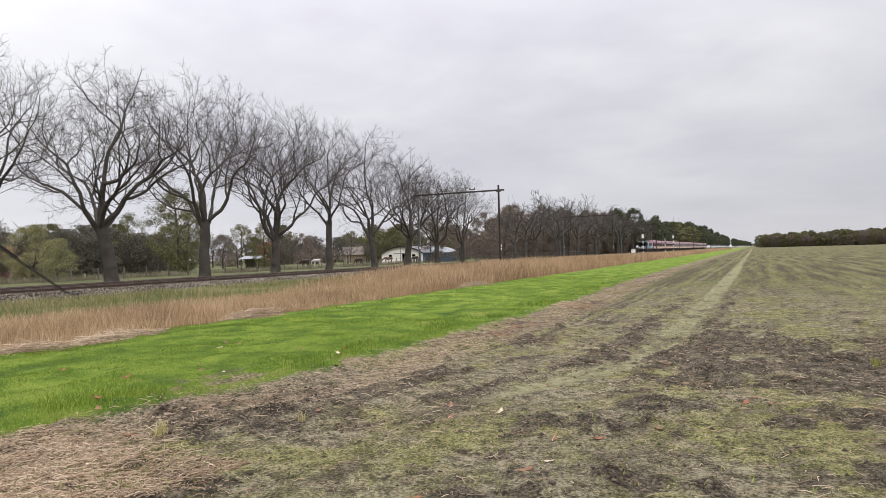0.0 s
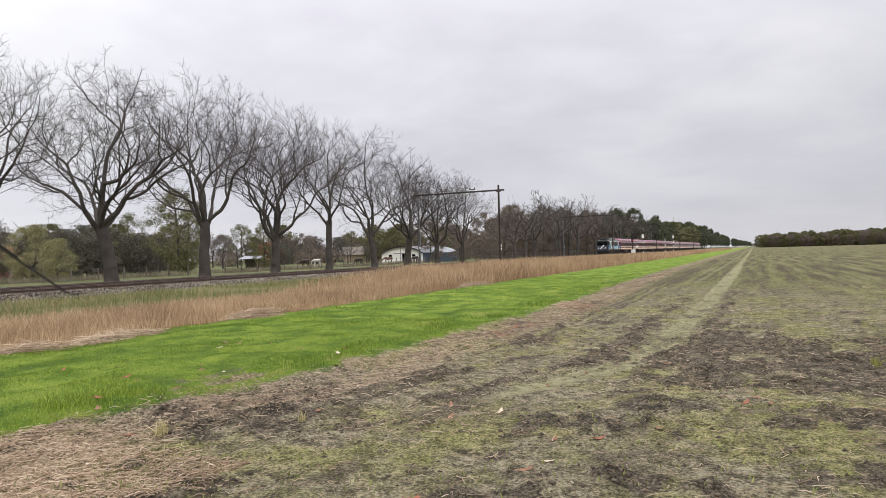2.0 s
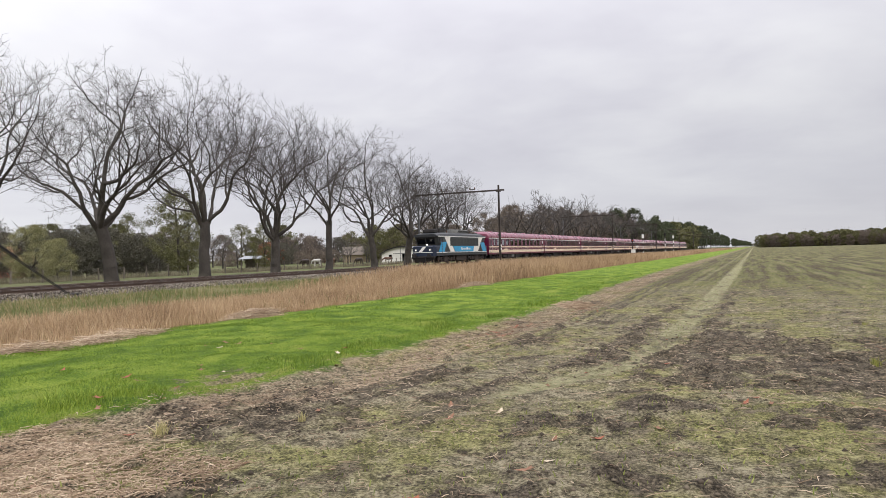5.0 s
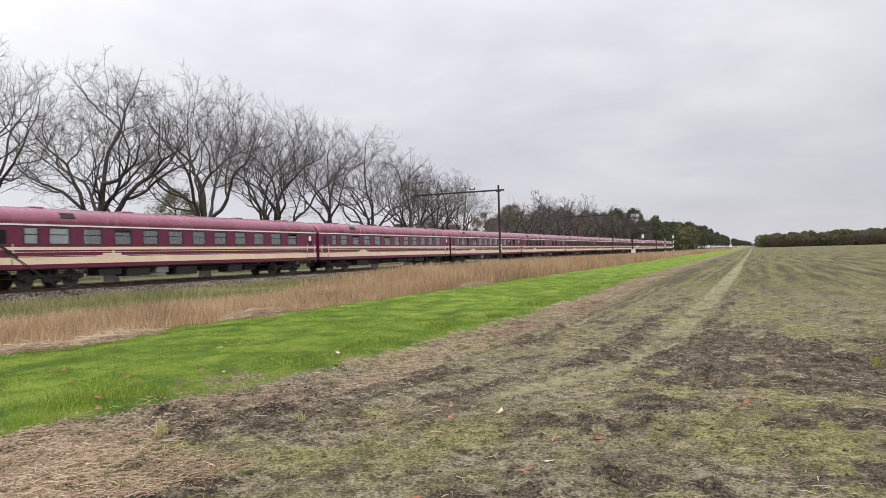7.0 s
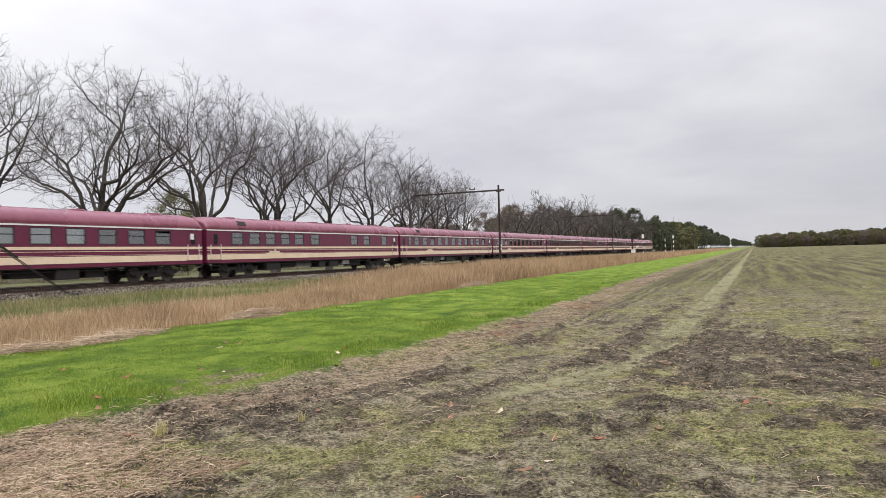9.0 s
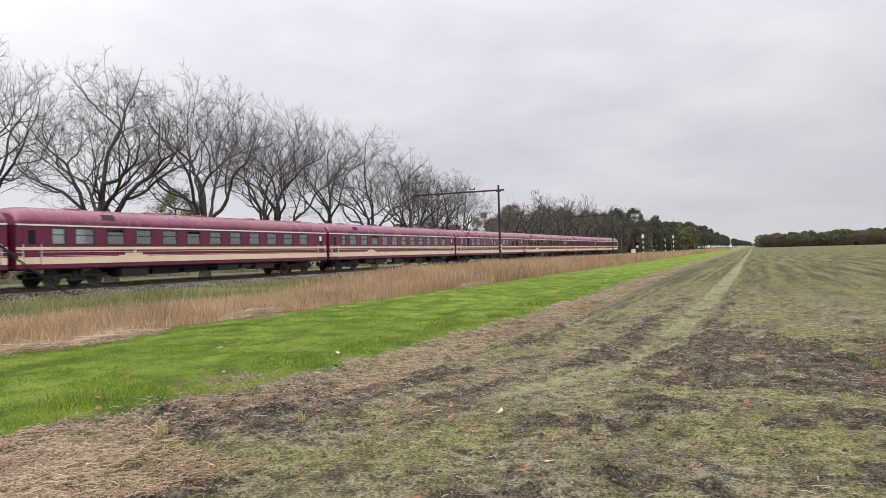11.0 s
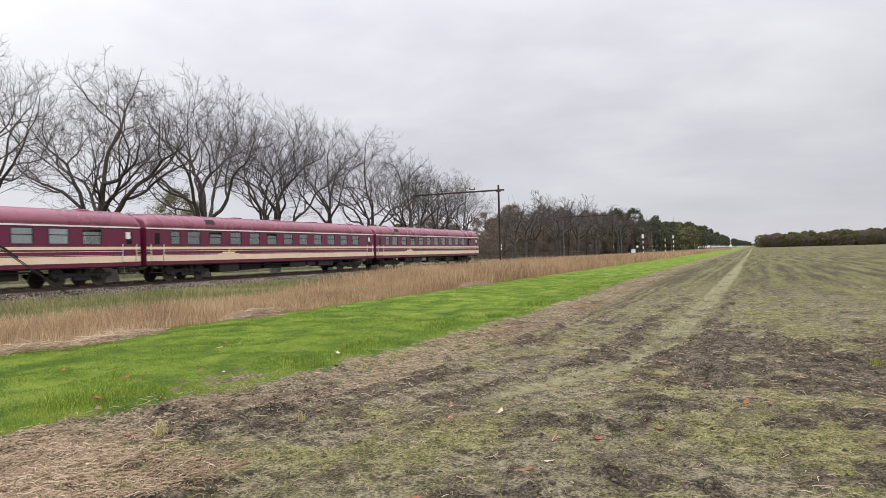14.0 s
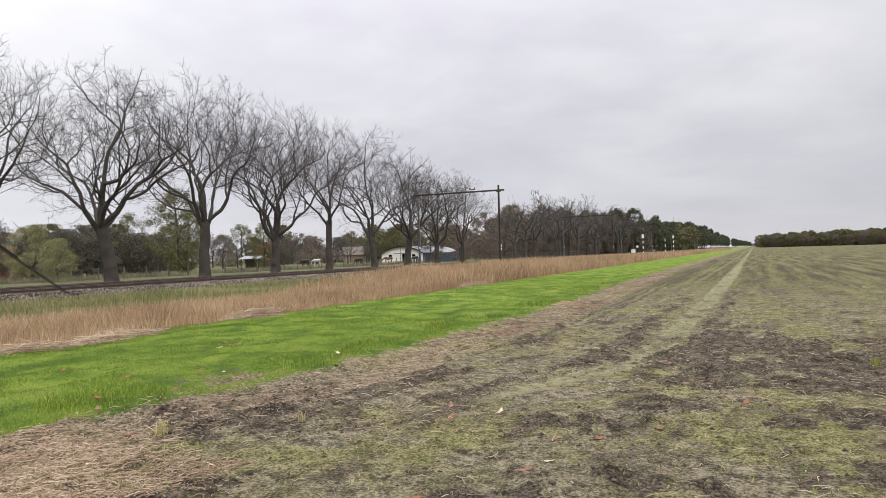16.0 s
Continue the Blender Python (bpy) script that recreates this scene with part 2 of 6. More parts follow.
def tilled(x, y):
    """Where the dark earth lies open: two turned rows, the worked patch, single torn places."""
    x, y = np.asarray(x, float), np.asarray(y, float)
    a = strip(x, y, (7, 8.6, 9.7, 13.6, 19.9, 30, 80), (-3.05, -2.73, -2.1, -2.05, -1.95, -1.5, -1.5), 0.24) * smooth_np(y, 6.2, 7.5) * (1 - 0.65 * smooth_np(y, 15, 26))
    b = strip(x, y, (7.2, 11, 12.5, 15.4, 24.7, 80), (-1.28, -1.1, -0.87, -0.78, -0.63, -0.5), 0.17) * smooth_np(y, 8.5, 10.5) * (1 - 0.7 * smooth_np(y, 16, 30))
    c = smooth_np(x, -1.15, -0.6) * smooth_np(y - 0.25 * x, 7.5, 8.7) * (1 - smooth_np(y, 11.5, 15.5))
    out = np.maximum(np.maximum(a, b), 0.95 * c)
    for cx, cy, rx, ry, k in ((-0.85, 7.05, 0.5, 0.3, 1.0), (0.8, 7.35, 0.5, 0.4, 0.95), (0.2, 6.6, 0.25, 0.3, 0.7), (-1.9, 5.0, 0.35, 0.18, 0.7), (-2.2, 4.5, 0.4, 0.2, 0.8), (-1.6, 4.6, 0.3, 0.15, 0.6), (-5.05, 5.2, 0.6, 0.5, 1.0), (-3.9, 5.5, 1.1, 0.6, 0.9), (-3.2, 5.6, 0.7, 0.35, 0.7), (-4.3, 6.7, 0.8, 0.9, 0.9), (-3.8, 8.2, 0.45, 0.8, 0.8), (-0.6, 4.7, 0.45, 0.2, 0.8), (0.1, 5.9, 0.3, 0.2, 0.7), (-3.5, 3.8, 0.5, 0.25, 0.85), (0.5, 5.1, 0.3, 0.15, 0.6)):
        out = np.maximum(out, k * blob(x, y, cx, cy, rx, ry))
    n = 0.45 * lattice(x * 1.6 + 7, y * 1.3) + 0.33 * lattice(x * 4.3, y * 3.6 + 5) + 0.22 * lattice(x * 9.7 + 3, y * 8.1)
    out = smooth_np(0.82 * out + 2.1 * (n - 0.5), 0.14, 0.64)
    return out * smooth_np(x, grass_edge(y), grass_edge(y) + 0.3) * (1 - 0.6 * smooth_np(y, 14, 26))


def pressed(x, y):
    """The pale wheel strips along the field."""
    p = strip(x, y, (4, 7, 8.7, 9.8, 13.3, 22, 47, 200), (-3.2, -2.7, -2.0, -1.55, -1.4, -1.22, -1.15, -1.1), 0.27 + 0.2 * smooth_np(y, 12, 60))
    q = strip(x, y, (8, 9.4, 11.4, 16.4, 25, 80), (-3.5, -3.2, -2.9, -2.75, -2.4, -2.2), 0.3)
    return np.maximum(p * smooth_np(y, 5, 9) * (1 - 0.45 * smooth_np(y, 18, 70)), 0.45 * q * smooth_np(y, 8, 10))


def ruts(x, y):
    """Narrow ruts beside the litter of the verge."""
    out = np.zeros(np.broadcast(x, y).shape)
    for off, k in ((-0.32, 0.6), (0.0, 1.0), (0.3, 0.8), (0.62, 1.0)):
        out = np.maximum(out, k * strip(x - off, y, (8, 10.6, 12.6, 15.2, 22.6, 43.8, 120), (-4.85, -4.6, -4.35, -4.0, -3.95, -4.15, -4.4), 0.085))
    return out * smooth_np(y, 8.5, 11)


def scar(x, y):
    """Torn, half-dry places in the verge."""
    x, y = np.asarray(x, float), np.asarray(y, float)
    return np.maximum(np.maximum(blob(x, y, -6.05, 7.0, 0.22, 0.6), 0.8 * blob(x, y, -6.25, 6.0, 0.22, 0.4)), 0.55 * blob(x, y, -6.5, 7.0, 0.3, 0.7))


def ground_z(x, y):
    """Height of the ground: field, grass verge, ditch, bank, track bed, meadow."""
    x, y = np.asarray(x, float), np.asarray(y, float)
    near = 1 - smooth_np(np.hypot(x, y), 25, 90)
    z = np.zeros(np.broadcast(x, y).shape)
    field = smooth_np(x, grass_edge(y) - 0.1, grass_edge(y) + 0.5)
    torn = tilled(x, y)
    z = z + field * near * (0.07 * (lattice(x * 1.1, y * 0.8) - 0.5) + (0.02 + 0.075 * torn) * (lattice(x * 3.1 + 9, y * 2.3) - 0.4) + (0.025 + 0.05 * torn) * (lattice(x * 7 + 3, y * 6) - 0.4))
    z = z - field * 0.035 * pressed(x, y) - field * 0.055 * ruts(x, y) * (0.5 + 0.7 * lattice(y * 0.4, x * 0.3))
    z = z + 0.13 * np.exp(-((x + 5.0) / 0.5) ** 2 - ((y - 5.3) / 0.4) ** 2) * (0.7 + 0.6 * lattice(x * 5, y * 5))
    verge = smooth_np(x, -13, -11) * (1 - field)
    z = z + verge * (0.07 + near * 0.09 * (lattice(x * 1.6, y * 1.4) - 0.4) + near * 0.05 * (lattice(x * 4.2, y * 3.6) - 0.4)) - 0.08 * scar(x, y)
    ditch = smooth_np(-x, 12.0, 14.5) * (1 - smooth_np(-x, 18.5, 23))
    z = z - 0.75 * ditch
    bed = smooth_np(-x, 22, 28.5) * (1 - smooth_np(-x, 42, 47))
    z = z + bed * (0.05 + 0.08 * lattice(x * 0.6, y * 0.5))
    meadow = smooth_np(-x, 43, 50)
    z = z + meadow * (0.02 + 0.1 * (lattice(x * 0.15, y * 0.15) - 0.5))
    return z


def ground_material():
    m, g, b = material("ground_soil_and_grass", 0.95, 0.0, 0.2)
    co = g.node("ShaderNodeTexCoord").outputs["Object"]
    sep = g.node("ShaderNodeSeparateXYZ", Vector=co)
    x, y = sep.outputs["X"], sep.outputs["Y"]
    big, mid, fine = g.noise(co, 0.22, 4.0), g.noise(co, 1.1, 5.0, 0.6), g.noise(co, 6.0, 6.0, 0.68)
    grain = g.noise(co, 38.0, 5.0, 0.7)
    along = g.noise(g.mul3(co, (1.0, 0.35, 1.0)), 1.5, 8.0, 0.72)
    rows = g.noise(g.mul3(co, (1.0, 0.045, 1.0)), 1.5, 5.0, 0.65)
    def mask(name):
        n = g.node("ShaderNodeAttribute")
        n.attribute_name = name
        return n.outputs["Fac"]
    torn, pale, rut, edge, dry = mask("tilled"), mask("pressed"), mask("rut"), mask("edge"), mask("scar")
    both = g.math("MULTIPLY_ADD", grain, 0.55, g.math("MULTIPLY", fine, 0.45))
    flow = g.math("MULTIPLY_ADD", along, 0.5, g.math("MULTIPLY_ADD", fine, 0.25, g.math("MULTIPLY", mid, 0.25)))
    # bare soil: dark crumbly earth, grey-brown crust, mossy khaki
    soil = g.ramp(both, [(0.42, (0.018, 0.014, 0.010)), (0.5, (0.076, 0.060, 0.043)), (0.58, (0.22, 0.18, 0.125))])
    crust = g.ramp(both, [(0.42, (0.05, 0.042, 0.027)), (0.5, (0.19, 0.163, 0.10)), (0.575, (0.42, 0.37, 0.25))])
    moss = g.ramp(both, [(0.42, (0.058, 0.056, 0.019)), (0.5, (0.205, 0.196, 0.072)), (0.575, (0.43, 0.405, 0.165))])
    field = g.mix(g.step(g.math("MULTIPLY_ADD", mid, 0.5, g.math("MULTIPLY", big, 0.5)), 0.44, 0.56), crust, moss)
    # far field: the seed bed turns green and brown in long streaks
    far = g.step(y, 10.0, 40.0)
    streak = g.ramp(g.math("MULTIPLY_ADD", rows, 0.6, g.math("MULTIPLY_ADD", fine, 0.2, g.math("MULTIPLY", mid, 0.2))), [(0.44, (0.045, 0.034, 0.022)), (0.48, (0.085, 0.072, 0.034)), (0.52, (0.115, 0.122, 0.036)), (0.57, (0.18, 0.16, 0.08))])
    field = g.mix(g.math("MULTIPLY", far, 0.85), field, streak)
    # pressed pale strips
    t = g.step(g.math("ADD", pale, g.math("MULTIPLY_ADD", flow, 1.4, -0.7)), 0.30, 0.62)
    field = g.mix(g.math("MULTIPLY", t, 0.8), field, g.ramp(g.math("MULTIPLY_ADD", fine, 0.6, g.math("MULTIPLY", grain, 0.4)), [(0.42, (0.19, 0.182, 0.09)), (0.58, (0.39, 0.372, 0.215))]))
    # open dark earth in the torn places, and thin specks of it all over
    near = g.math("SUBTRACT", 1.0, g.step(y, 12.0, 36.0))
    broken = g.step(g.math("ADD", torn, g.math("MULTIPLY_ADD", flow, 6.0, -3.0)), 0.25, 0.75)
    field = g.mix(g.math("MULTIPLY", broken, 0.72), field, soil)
    pit = g.math("MULTIPLY", g.step(flow, 0.505, 0.56), g.math("MULTIPLY_ADD", near, 0.62, 0.16))
    field = g.mix(pit, field, soil)
    t = g.step(g.math("ADD", rut, g.math("MULTIPLY_ADD", flow, 1.6, -0.8)), 0.38, 0.66)
    field = g.mix(g.math("MULTIPLY", t, 0.8), field, soil)
    # straw flecks
    fl1 = g.step(g.noise(g.mul3(co, (75.0, 16.0, 1.0)), 1.0, 3.0, 0.6, 1.2), 0.61, 0.66)
    fl2 = g.step(g.noise(g.mul3(co, (17.0, 70.0, 1.0)), 1.0, 3.0, 0.6, 1.2), 0.61, 0.66)
    fl = g.math("MULTIPLY", g.math("MAXIMUM", fl1, fl2), g.math("MULTIPLY", near, g.step(mid, 0.42, 0.6)))
    field = g.mix(g.math("MULTIPLY", fl, 0.55), field, (0.40, 0.33, 0.22))
    # a band of litter where the field meets the verge
    e = g.math("ADD", edge, g.math("MULTIPLY_ADD", mid, 0.5, -0.25))
    e = g.math("ADD", e, g.math("MULTIPLY_ADD", fine, 0.6, -0.3))
    litter = g.ramp(g.math("MULTIPLY_ADD", grain, 0.6, g.math("MULTIPLY", fine, 0.4)), [(0.42, (0.055, 0.040, 0.027)), (0.5, (0.225, 0.165, 0.108)), (0.59, (0.50, 0.39, 0.27))])
    band = g.math("SUBTRACT", 1.0, g.step(g.math("ABSOLUTE", g.math("SUBTRACT", e, 0.5)), 0.3, 0.85))
    band = g.math("MULTIPLY", band, g.step(flow, 0.42, 0.53))
    field = g.mix(g.math("MULTIPLY", band, 0.75), field, litter)
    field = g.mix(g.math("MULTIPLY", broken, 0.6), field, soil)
    grass = g.ramp(g.math("MULTIPLY_ADD", grain, 0.5, g.math("MULTIPLY", mid, 0.5)), [(0.41, (0.05, 0.10, 0.010)), (0.5, (0.135, 0.215, 0.018)), (0.59, (0.26, 0.335, 0.045))])
    thin = g.math("MULTIPLY", g.step(mid, 0.52, 0.64), g.math("MULTIPLY_ADD", g.step(e, -2.2, -0.4), 0.5, 0.08))
    grass = g.mix(thin, grass, g.ramp(grain, [(0.38, (0.12, 0.125, 0.03)), (0.62, (0.30, 0.28, 0.09))]))
    grass = g.mix(g.math("MULTIPLY", g.step(g.math("ADD", dry, g.math("MULTIPLY_ADD", fine, 2.0, -1.0)), 0.3, 0.7), 0.85), grass, g.mix(g.step(mid, 0.45, 0.55), soil, litter))
    col = g.mix(g.step(e, -0.1, 0.12), grass, field)
    # ditch bed under the reeds, the bank, the meadow beyond
    r = g.math("ADD", x, g.math("MULTIPLY_ADD", mid, 1.0, -0.5))
    straw = g.ramp(g.math("MULTIPLY_ADD", grain, 0.5, g.math("MULTIPLY", fine, 0.5)), [(0.36, (0.10, 0.07, 0.045)), (0.52, (0.25, 0.185, 0.12)), (0.66, (0.40, 0.31, 0.21))])
    col = g.mix(g.step(r, -12.1, -11.7), straw, col)
    bank = g.ramp(g.math("MULTIPLY_ADD", fine, 0.5, g.math("MULTIPLY", big, 0.5)), [(0.36, (0.055, 0.07, 0.02)), (0.5, (0.12, 0.13, 0.042)), (0.64, (0.24, 0.19, 0.10))])
    col = g.mix(g.step(r, -22.4, -21.0), bank, col)
    mead = g.ramp(g.math("MULTIPLY_ADD", fine, 0.4, g.math("MULTIPLY", big, 0.6)), [(0.36, (0.07, 0.085, 0.03)), (0.5, (0.115, 0.125, 0.05)), (0.64, (0.165, 0.16, 0.08))])
    col = g.mix(g.step(r, -42.0, -40.5), mead, col)
    g.put(b.inputs["Base Color"], col)
    bump(g, b, g.math("MULTIPLY_ADD", grain, 0.6, g.math("MULTIPLY", fine, 0.8)), 1.0, 0.09)
    return m


def build_ground():
    def axis(stops):
        out = []
        for a, b, d in stops:
            out += list(np.arange(a, b - 1e-6, d))
        return np.array(out + [stops[-1][1]])

    xs = axis([(-2500, -800, 425), (-800, -200, 100), (-200, -60, 10), (-60, -24, 1.5), (-24, -7.5, 0.4), (-7.5, 4, 0.07), (4, 8, 0.2), (8, 20, 0.5), (20, 60, 4), (60, 300, 30), (300, 2500, 440)])
    ys = axis([(-2500, -300, 440), (-300, -20, 40), (-20, 2, 2), (2, 14, 0.07), (14, 30, 0.2), (30, 90, 1.2), (90, 300, 10), (300, 900, 50), (900, 3500, 325)])
    X, Y = np.meshgrid(xs, ys)
    Z = ground_z(X, Y)
    v = np.stack([X, Y, Z], -1).reshape(-1, 3)
    nx, ny = len(xs), len(ys)
    i = np.arange(ny - 1)[:, None] * nx + np.arange(nx - 1)[None]
    f = np.stack([i, i + 1, i + nx + 1, i + nx], -1).reshape(-1, 4)
    me = bulk("ground", v, f, ground_material(), True)
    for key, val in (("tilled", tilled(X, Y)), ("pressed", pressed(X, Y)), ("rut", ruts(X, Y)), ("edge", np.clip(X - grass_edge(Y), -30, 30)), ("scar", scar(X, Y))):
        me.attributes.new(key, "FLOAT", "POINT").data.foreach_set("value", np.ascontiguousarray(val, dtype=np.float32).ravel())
    solid("ground", me, None, "harrowed brown field with a green verge and meadow", "ground", kind="structure")


build_ground()


# ---- the track ----
def build_track():
    m, g, b = material("grey_brown_ballast", 0.95)
    co = g.node("ShaderNodeTexCoord").outputs["Object"]
    n = g.noise(co, 14.0, 4.0, 0.7)
    g.put(b.inputs["Base Color"], g.ramp(n, [(0.38, (0.03, 0.023, 0.018)), (0.5, (0.11, 0.092, 0.073)), (0.62, (0.27, 0.24, 0.20))]))
    bump(g, b, n, 1.0, 0.06)
    bed = Mesh()
    prof = [(-28.2, 0.02), (-30.6, RAIL_Z - 0.19), (-39.6, RAIL_Z - 0.19), (-41.4, 0.02)]
    ys = [-60 + 4 * i for i in range(60)] + [180 + 40 * i for i in range(30)]
    bed.loft([[(x, y, z) for x, z in prof] for y in ys], closed=False, caps=False)
    ob = solid("ballast_bed", bed, m, "grey-brown crushed stone bed under the rails", "track bed", kind="structure")
    # loose stones on the shoulder
    rs = np.random.RandomState(11)
    k = 12000
    y = 8 + 95 * rs.rand(k) ** 1.5
    u = rs.rand(k)
    x = -27.9 - 3.7 * u
    z = np.interp(-x, [28.2, 30.6, 40], [0.02, RAIL_Z - 0.19, RAIL_Z - 0.19])
    r = 0.03 + 0.045 * rs.rand(k)
    base = np.array([(1, 0, 0), (0, 1, 0), (-1, 0, 0), (0, -1, 0), (0, 0, 1), (0, 0, -1)], float)
    tri = np.array([(0, 1, 4), (1, 2, 4), (2, 3, 4), (3, 0, 4), (1, 0, 5), (2, 1, 5), (3, 2, 5), (0, 3, 5)])
    jit = base[None] * (0.6 + 0.8 * rs.rand(k, 6, 1)) + 0.25 * (rs.rand(k, 6, 3) - 0.5)
    v = np.stack([x, y, z + r * 0.5], -1)[:, None] + jit * r[:, None, None]
    f = tri[None] + 6 * np.arange(k)[:, None, None]
    stone = per_island("ballast_stone", [(0.1, (0.04, 0.031, 0.024)), (0.5, (0.13, 0.108, 0.085)), (0.9, (0.34, 0.30, 0.25))], 0.9)
    solid("ballast_stones", bulk("ballast_stones", v.reshape(-1, 3), f.reshape(-1, 3), stone), None, "loose grey-brown crushed stones on the track shoulder", "gravel", kind="stuff")
    # rails
    prof = [(-0.07, 0), (0.07, 0), (0.07, 0.02), (0.012, 0.04), (0.012, 0.12), (0.036, 0.13), (0.036, 0.165), (0.028, 0.172), (-0.028, 0.172), (-0.036, 0.165), (-0.036, 0.13), (-0.012, 0.12), (-0.012, 0.04), (-0.07, 0.02)]
    for tx in (TRACK_X, TRACK_FAR_X):
        for side in (-0.7525, 0.7525):
            rail = Mesh()
            rail.loft([[(tx + side + px, y, RAIL_Z - 0.172 + pz) for px, pz in prof] for y in (-60, 1300)])
            ob = solid("rail", rail, M["rail"], "rusty steel running rail on sleepers", "rail", "running rails")
            top = Mesh().box(tx + side - 0.027, tx + side + 0.027, -60, 1300, RAIL_Z - 0.002, RAIL_Z + 0.001)
            part("railhead", top, M["railhead"], ob, "bright worn railhead")
    sl = Mesh().box(-1.25, 1.25, -0.13, 0.13, -0.18, 0, 0.03).data("sleeper", M["sleeper"])
    for tx in (TRACK_X, TRACK_FAR_X):
        bedn = thing("sleeper_row", "weathered grey sleepers bedded in ballast under the rails", "sleepers", kind="structure")
        for i in range(150):
            ob = part("sleeper", sl, None, bedn)
            ob.location = (tx, 10 + 0.6 * i, RAIL_Z - 0.175)


build_track()


# ---- the train ----
GUT = 3.12           # where the sides meet the roof
COACH_A = [(2.04, 2.79)] + [(3.35 + 1.915 * i, 4.47 + 1.915 * i) for i in range(11)]
COACH_B = [(2.54, 3.66), (4.29, 5.43), (6.05, 7.14), (7.80, 8.85), (9.48, 10.6), (11.57, 12.74), (17.5, 18.6), (19.6, 20.7), (22.9, 23.9)]
COACH_C = [(1.75, 2.5), (3.2, 4.3), (5.1, 6.25), (7.0, 8.1), (9.5, 10.2), (12.2, 12.95), (13.2, 13.95), (16.9, 17.95), (18.4, 19.5), (20.6, 21.7), (22.4, 23.6)]


def roof_profile(w, n=12):
    """From the gutter on one side over the roof to the other."""
    out = []
    for i in range(n + 1):
        a = math.pi * i / n
        c, s = math.cos(a), math.sin(a)
        out.append((w * math.copysign(abs(c) ** 0.62, c), GUT + 0.93 * s ** 0.8))
    return out


def side_wall(me, x, y0, y1, z0, z1, holes, wz0, wz1):
    """A coach side from sheet strips round its window openings; x is signed."""
    t = 0.05 if x > 0 else -0.05
    def slab(a, b, c, d):
        lo, hi = sorted((x, x - t))
        me.box(lo, hi, a, b, c, d)
    slab(y0, y1, z0, wz0)
    slab(y0, y1, wz1, z1)
    at = y0
    for a, b in holes:
        slab(at, a, wz0, wz1)
        at = b
    slab(at, y1, wz0, wz1)


def bogie(parent, y, name="bogie", base=1.25, r=0.46):
    f = Mesh()
    for s in (-1, 1):
        xa, xb = sorted((s * 0.98, s * 1.1))
        f.box(xa, xb, y - base - 0.55, y + base + 0.55, 0.52, 0.72, 0.03)
        f.box(xa, xb, y - 0.5, y + 0.5, 0.30, 0.56, 0.04)
        for k in (-1, 1):
            f.box(xa, xb + 0.04 * s if s > 0 else xb, y + k * base - 0.17, y + k * base + 0.17, 0.33, 0.62, 0.03)
            f.rod((s * 1.05, y + k * base - 0.33, 0.45), (s * 1.05, y + k * base - 0.33, 0.70), 0.1, n=8)
            f.rod((s * 1.05, y + k * base + 0.33, 0.45), (s * 1.05, y + k * base + 0.33, 0.70), 0.1, n=8)
        f.rod((s * 1.06, y - 0.2, 0.55), (s * 1.06, y - 0.2, 0.9), 0.13, n=8)
        f.rod((s * 1.06, y + 0.2, 0.55), (s * 1.06, y + 0.2, 0.9), 0.13, n=8)
    f.box(-1.0, 1.0, y - 0.4, y + 0.4, 0.5, 0.95, 0.04)
    bo = part(name, f, M["dark"], parent)
    for k in (-1, 1):
        w = Mesh()
        w.rod((-0.8, y + k * base, r), (0.8, y + k * base, r), 0.08, n=8)
        for s in (-1, 1):
            w.disc((s * 0.75, y + k * base, r), "x", [(-0.07, r), (-0.05, r + 0.03), (-0.03, r + 0.03), (-0.02, r), (0.065, r - 0.01), (0.065, r - 0.1), (0.03, r - 0.13), (0.05, 0.12), (0.07, 0.1)] if s < 0 else [(0.07, r), (0.05, r + 0.03), (0.03, r + 0.03), (0.02, r), (-0.065, r - 0.01), (-0.065, r - 0.1), (-0.03, r - 0.13), (-0.05, 0.12), (-0.07, 0.1)])
        part("wheelset", w, M["tread"], bo)
    return bo


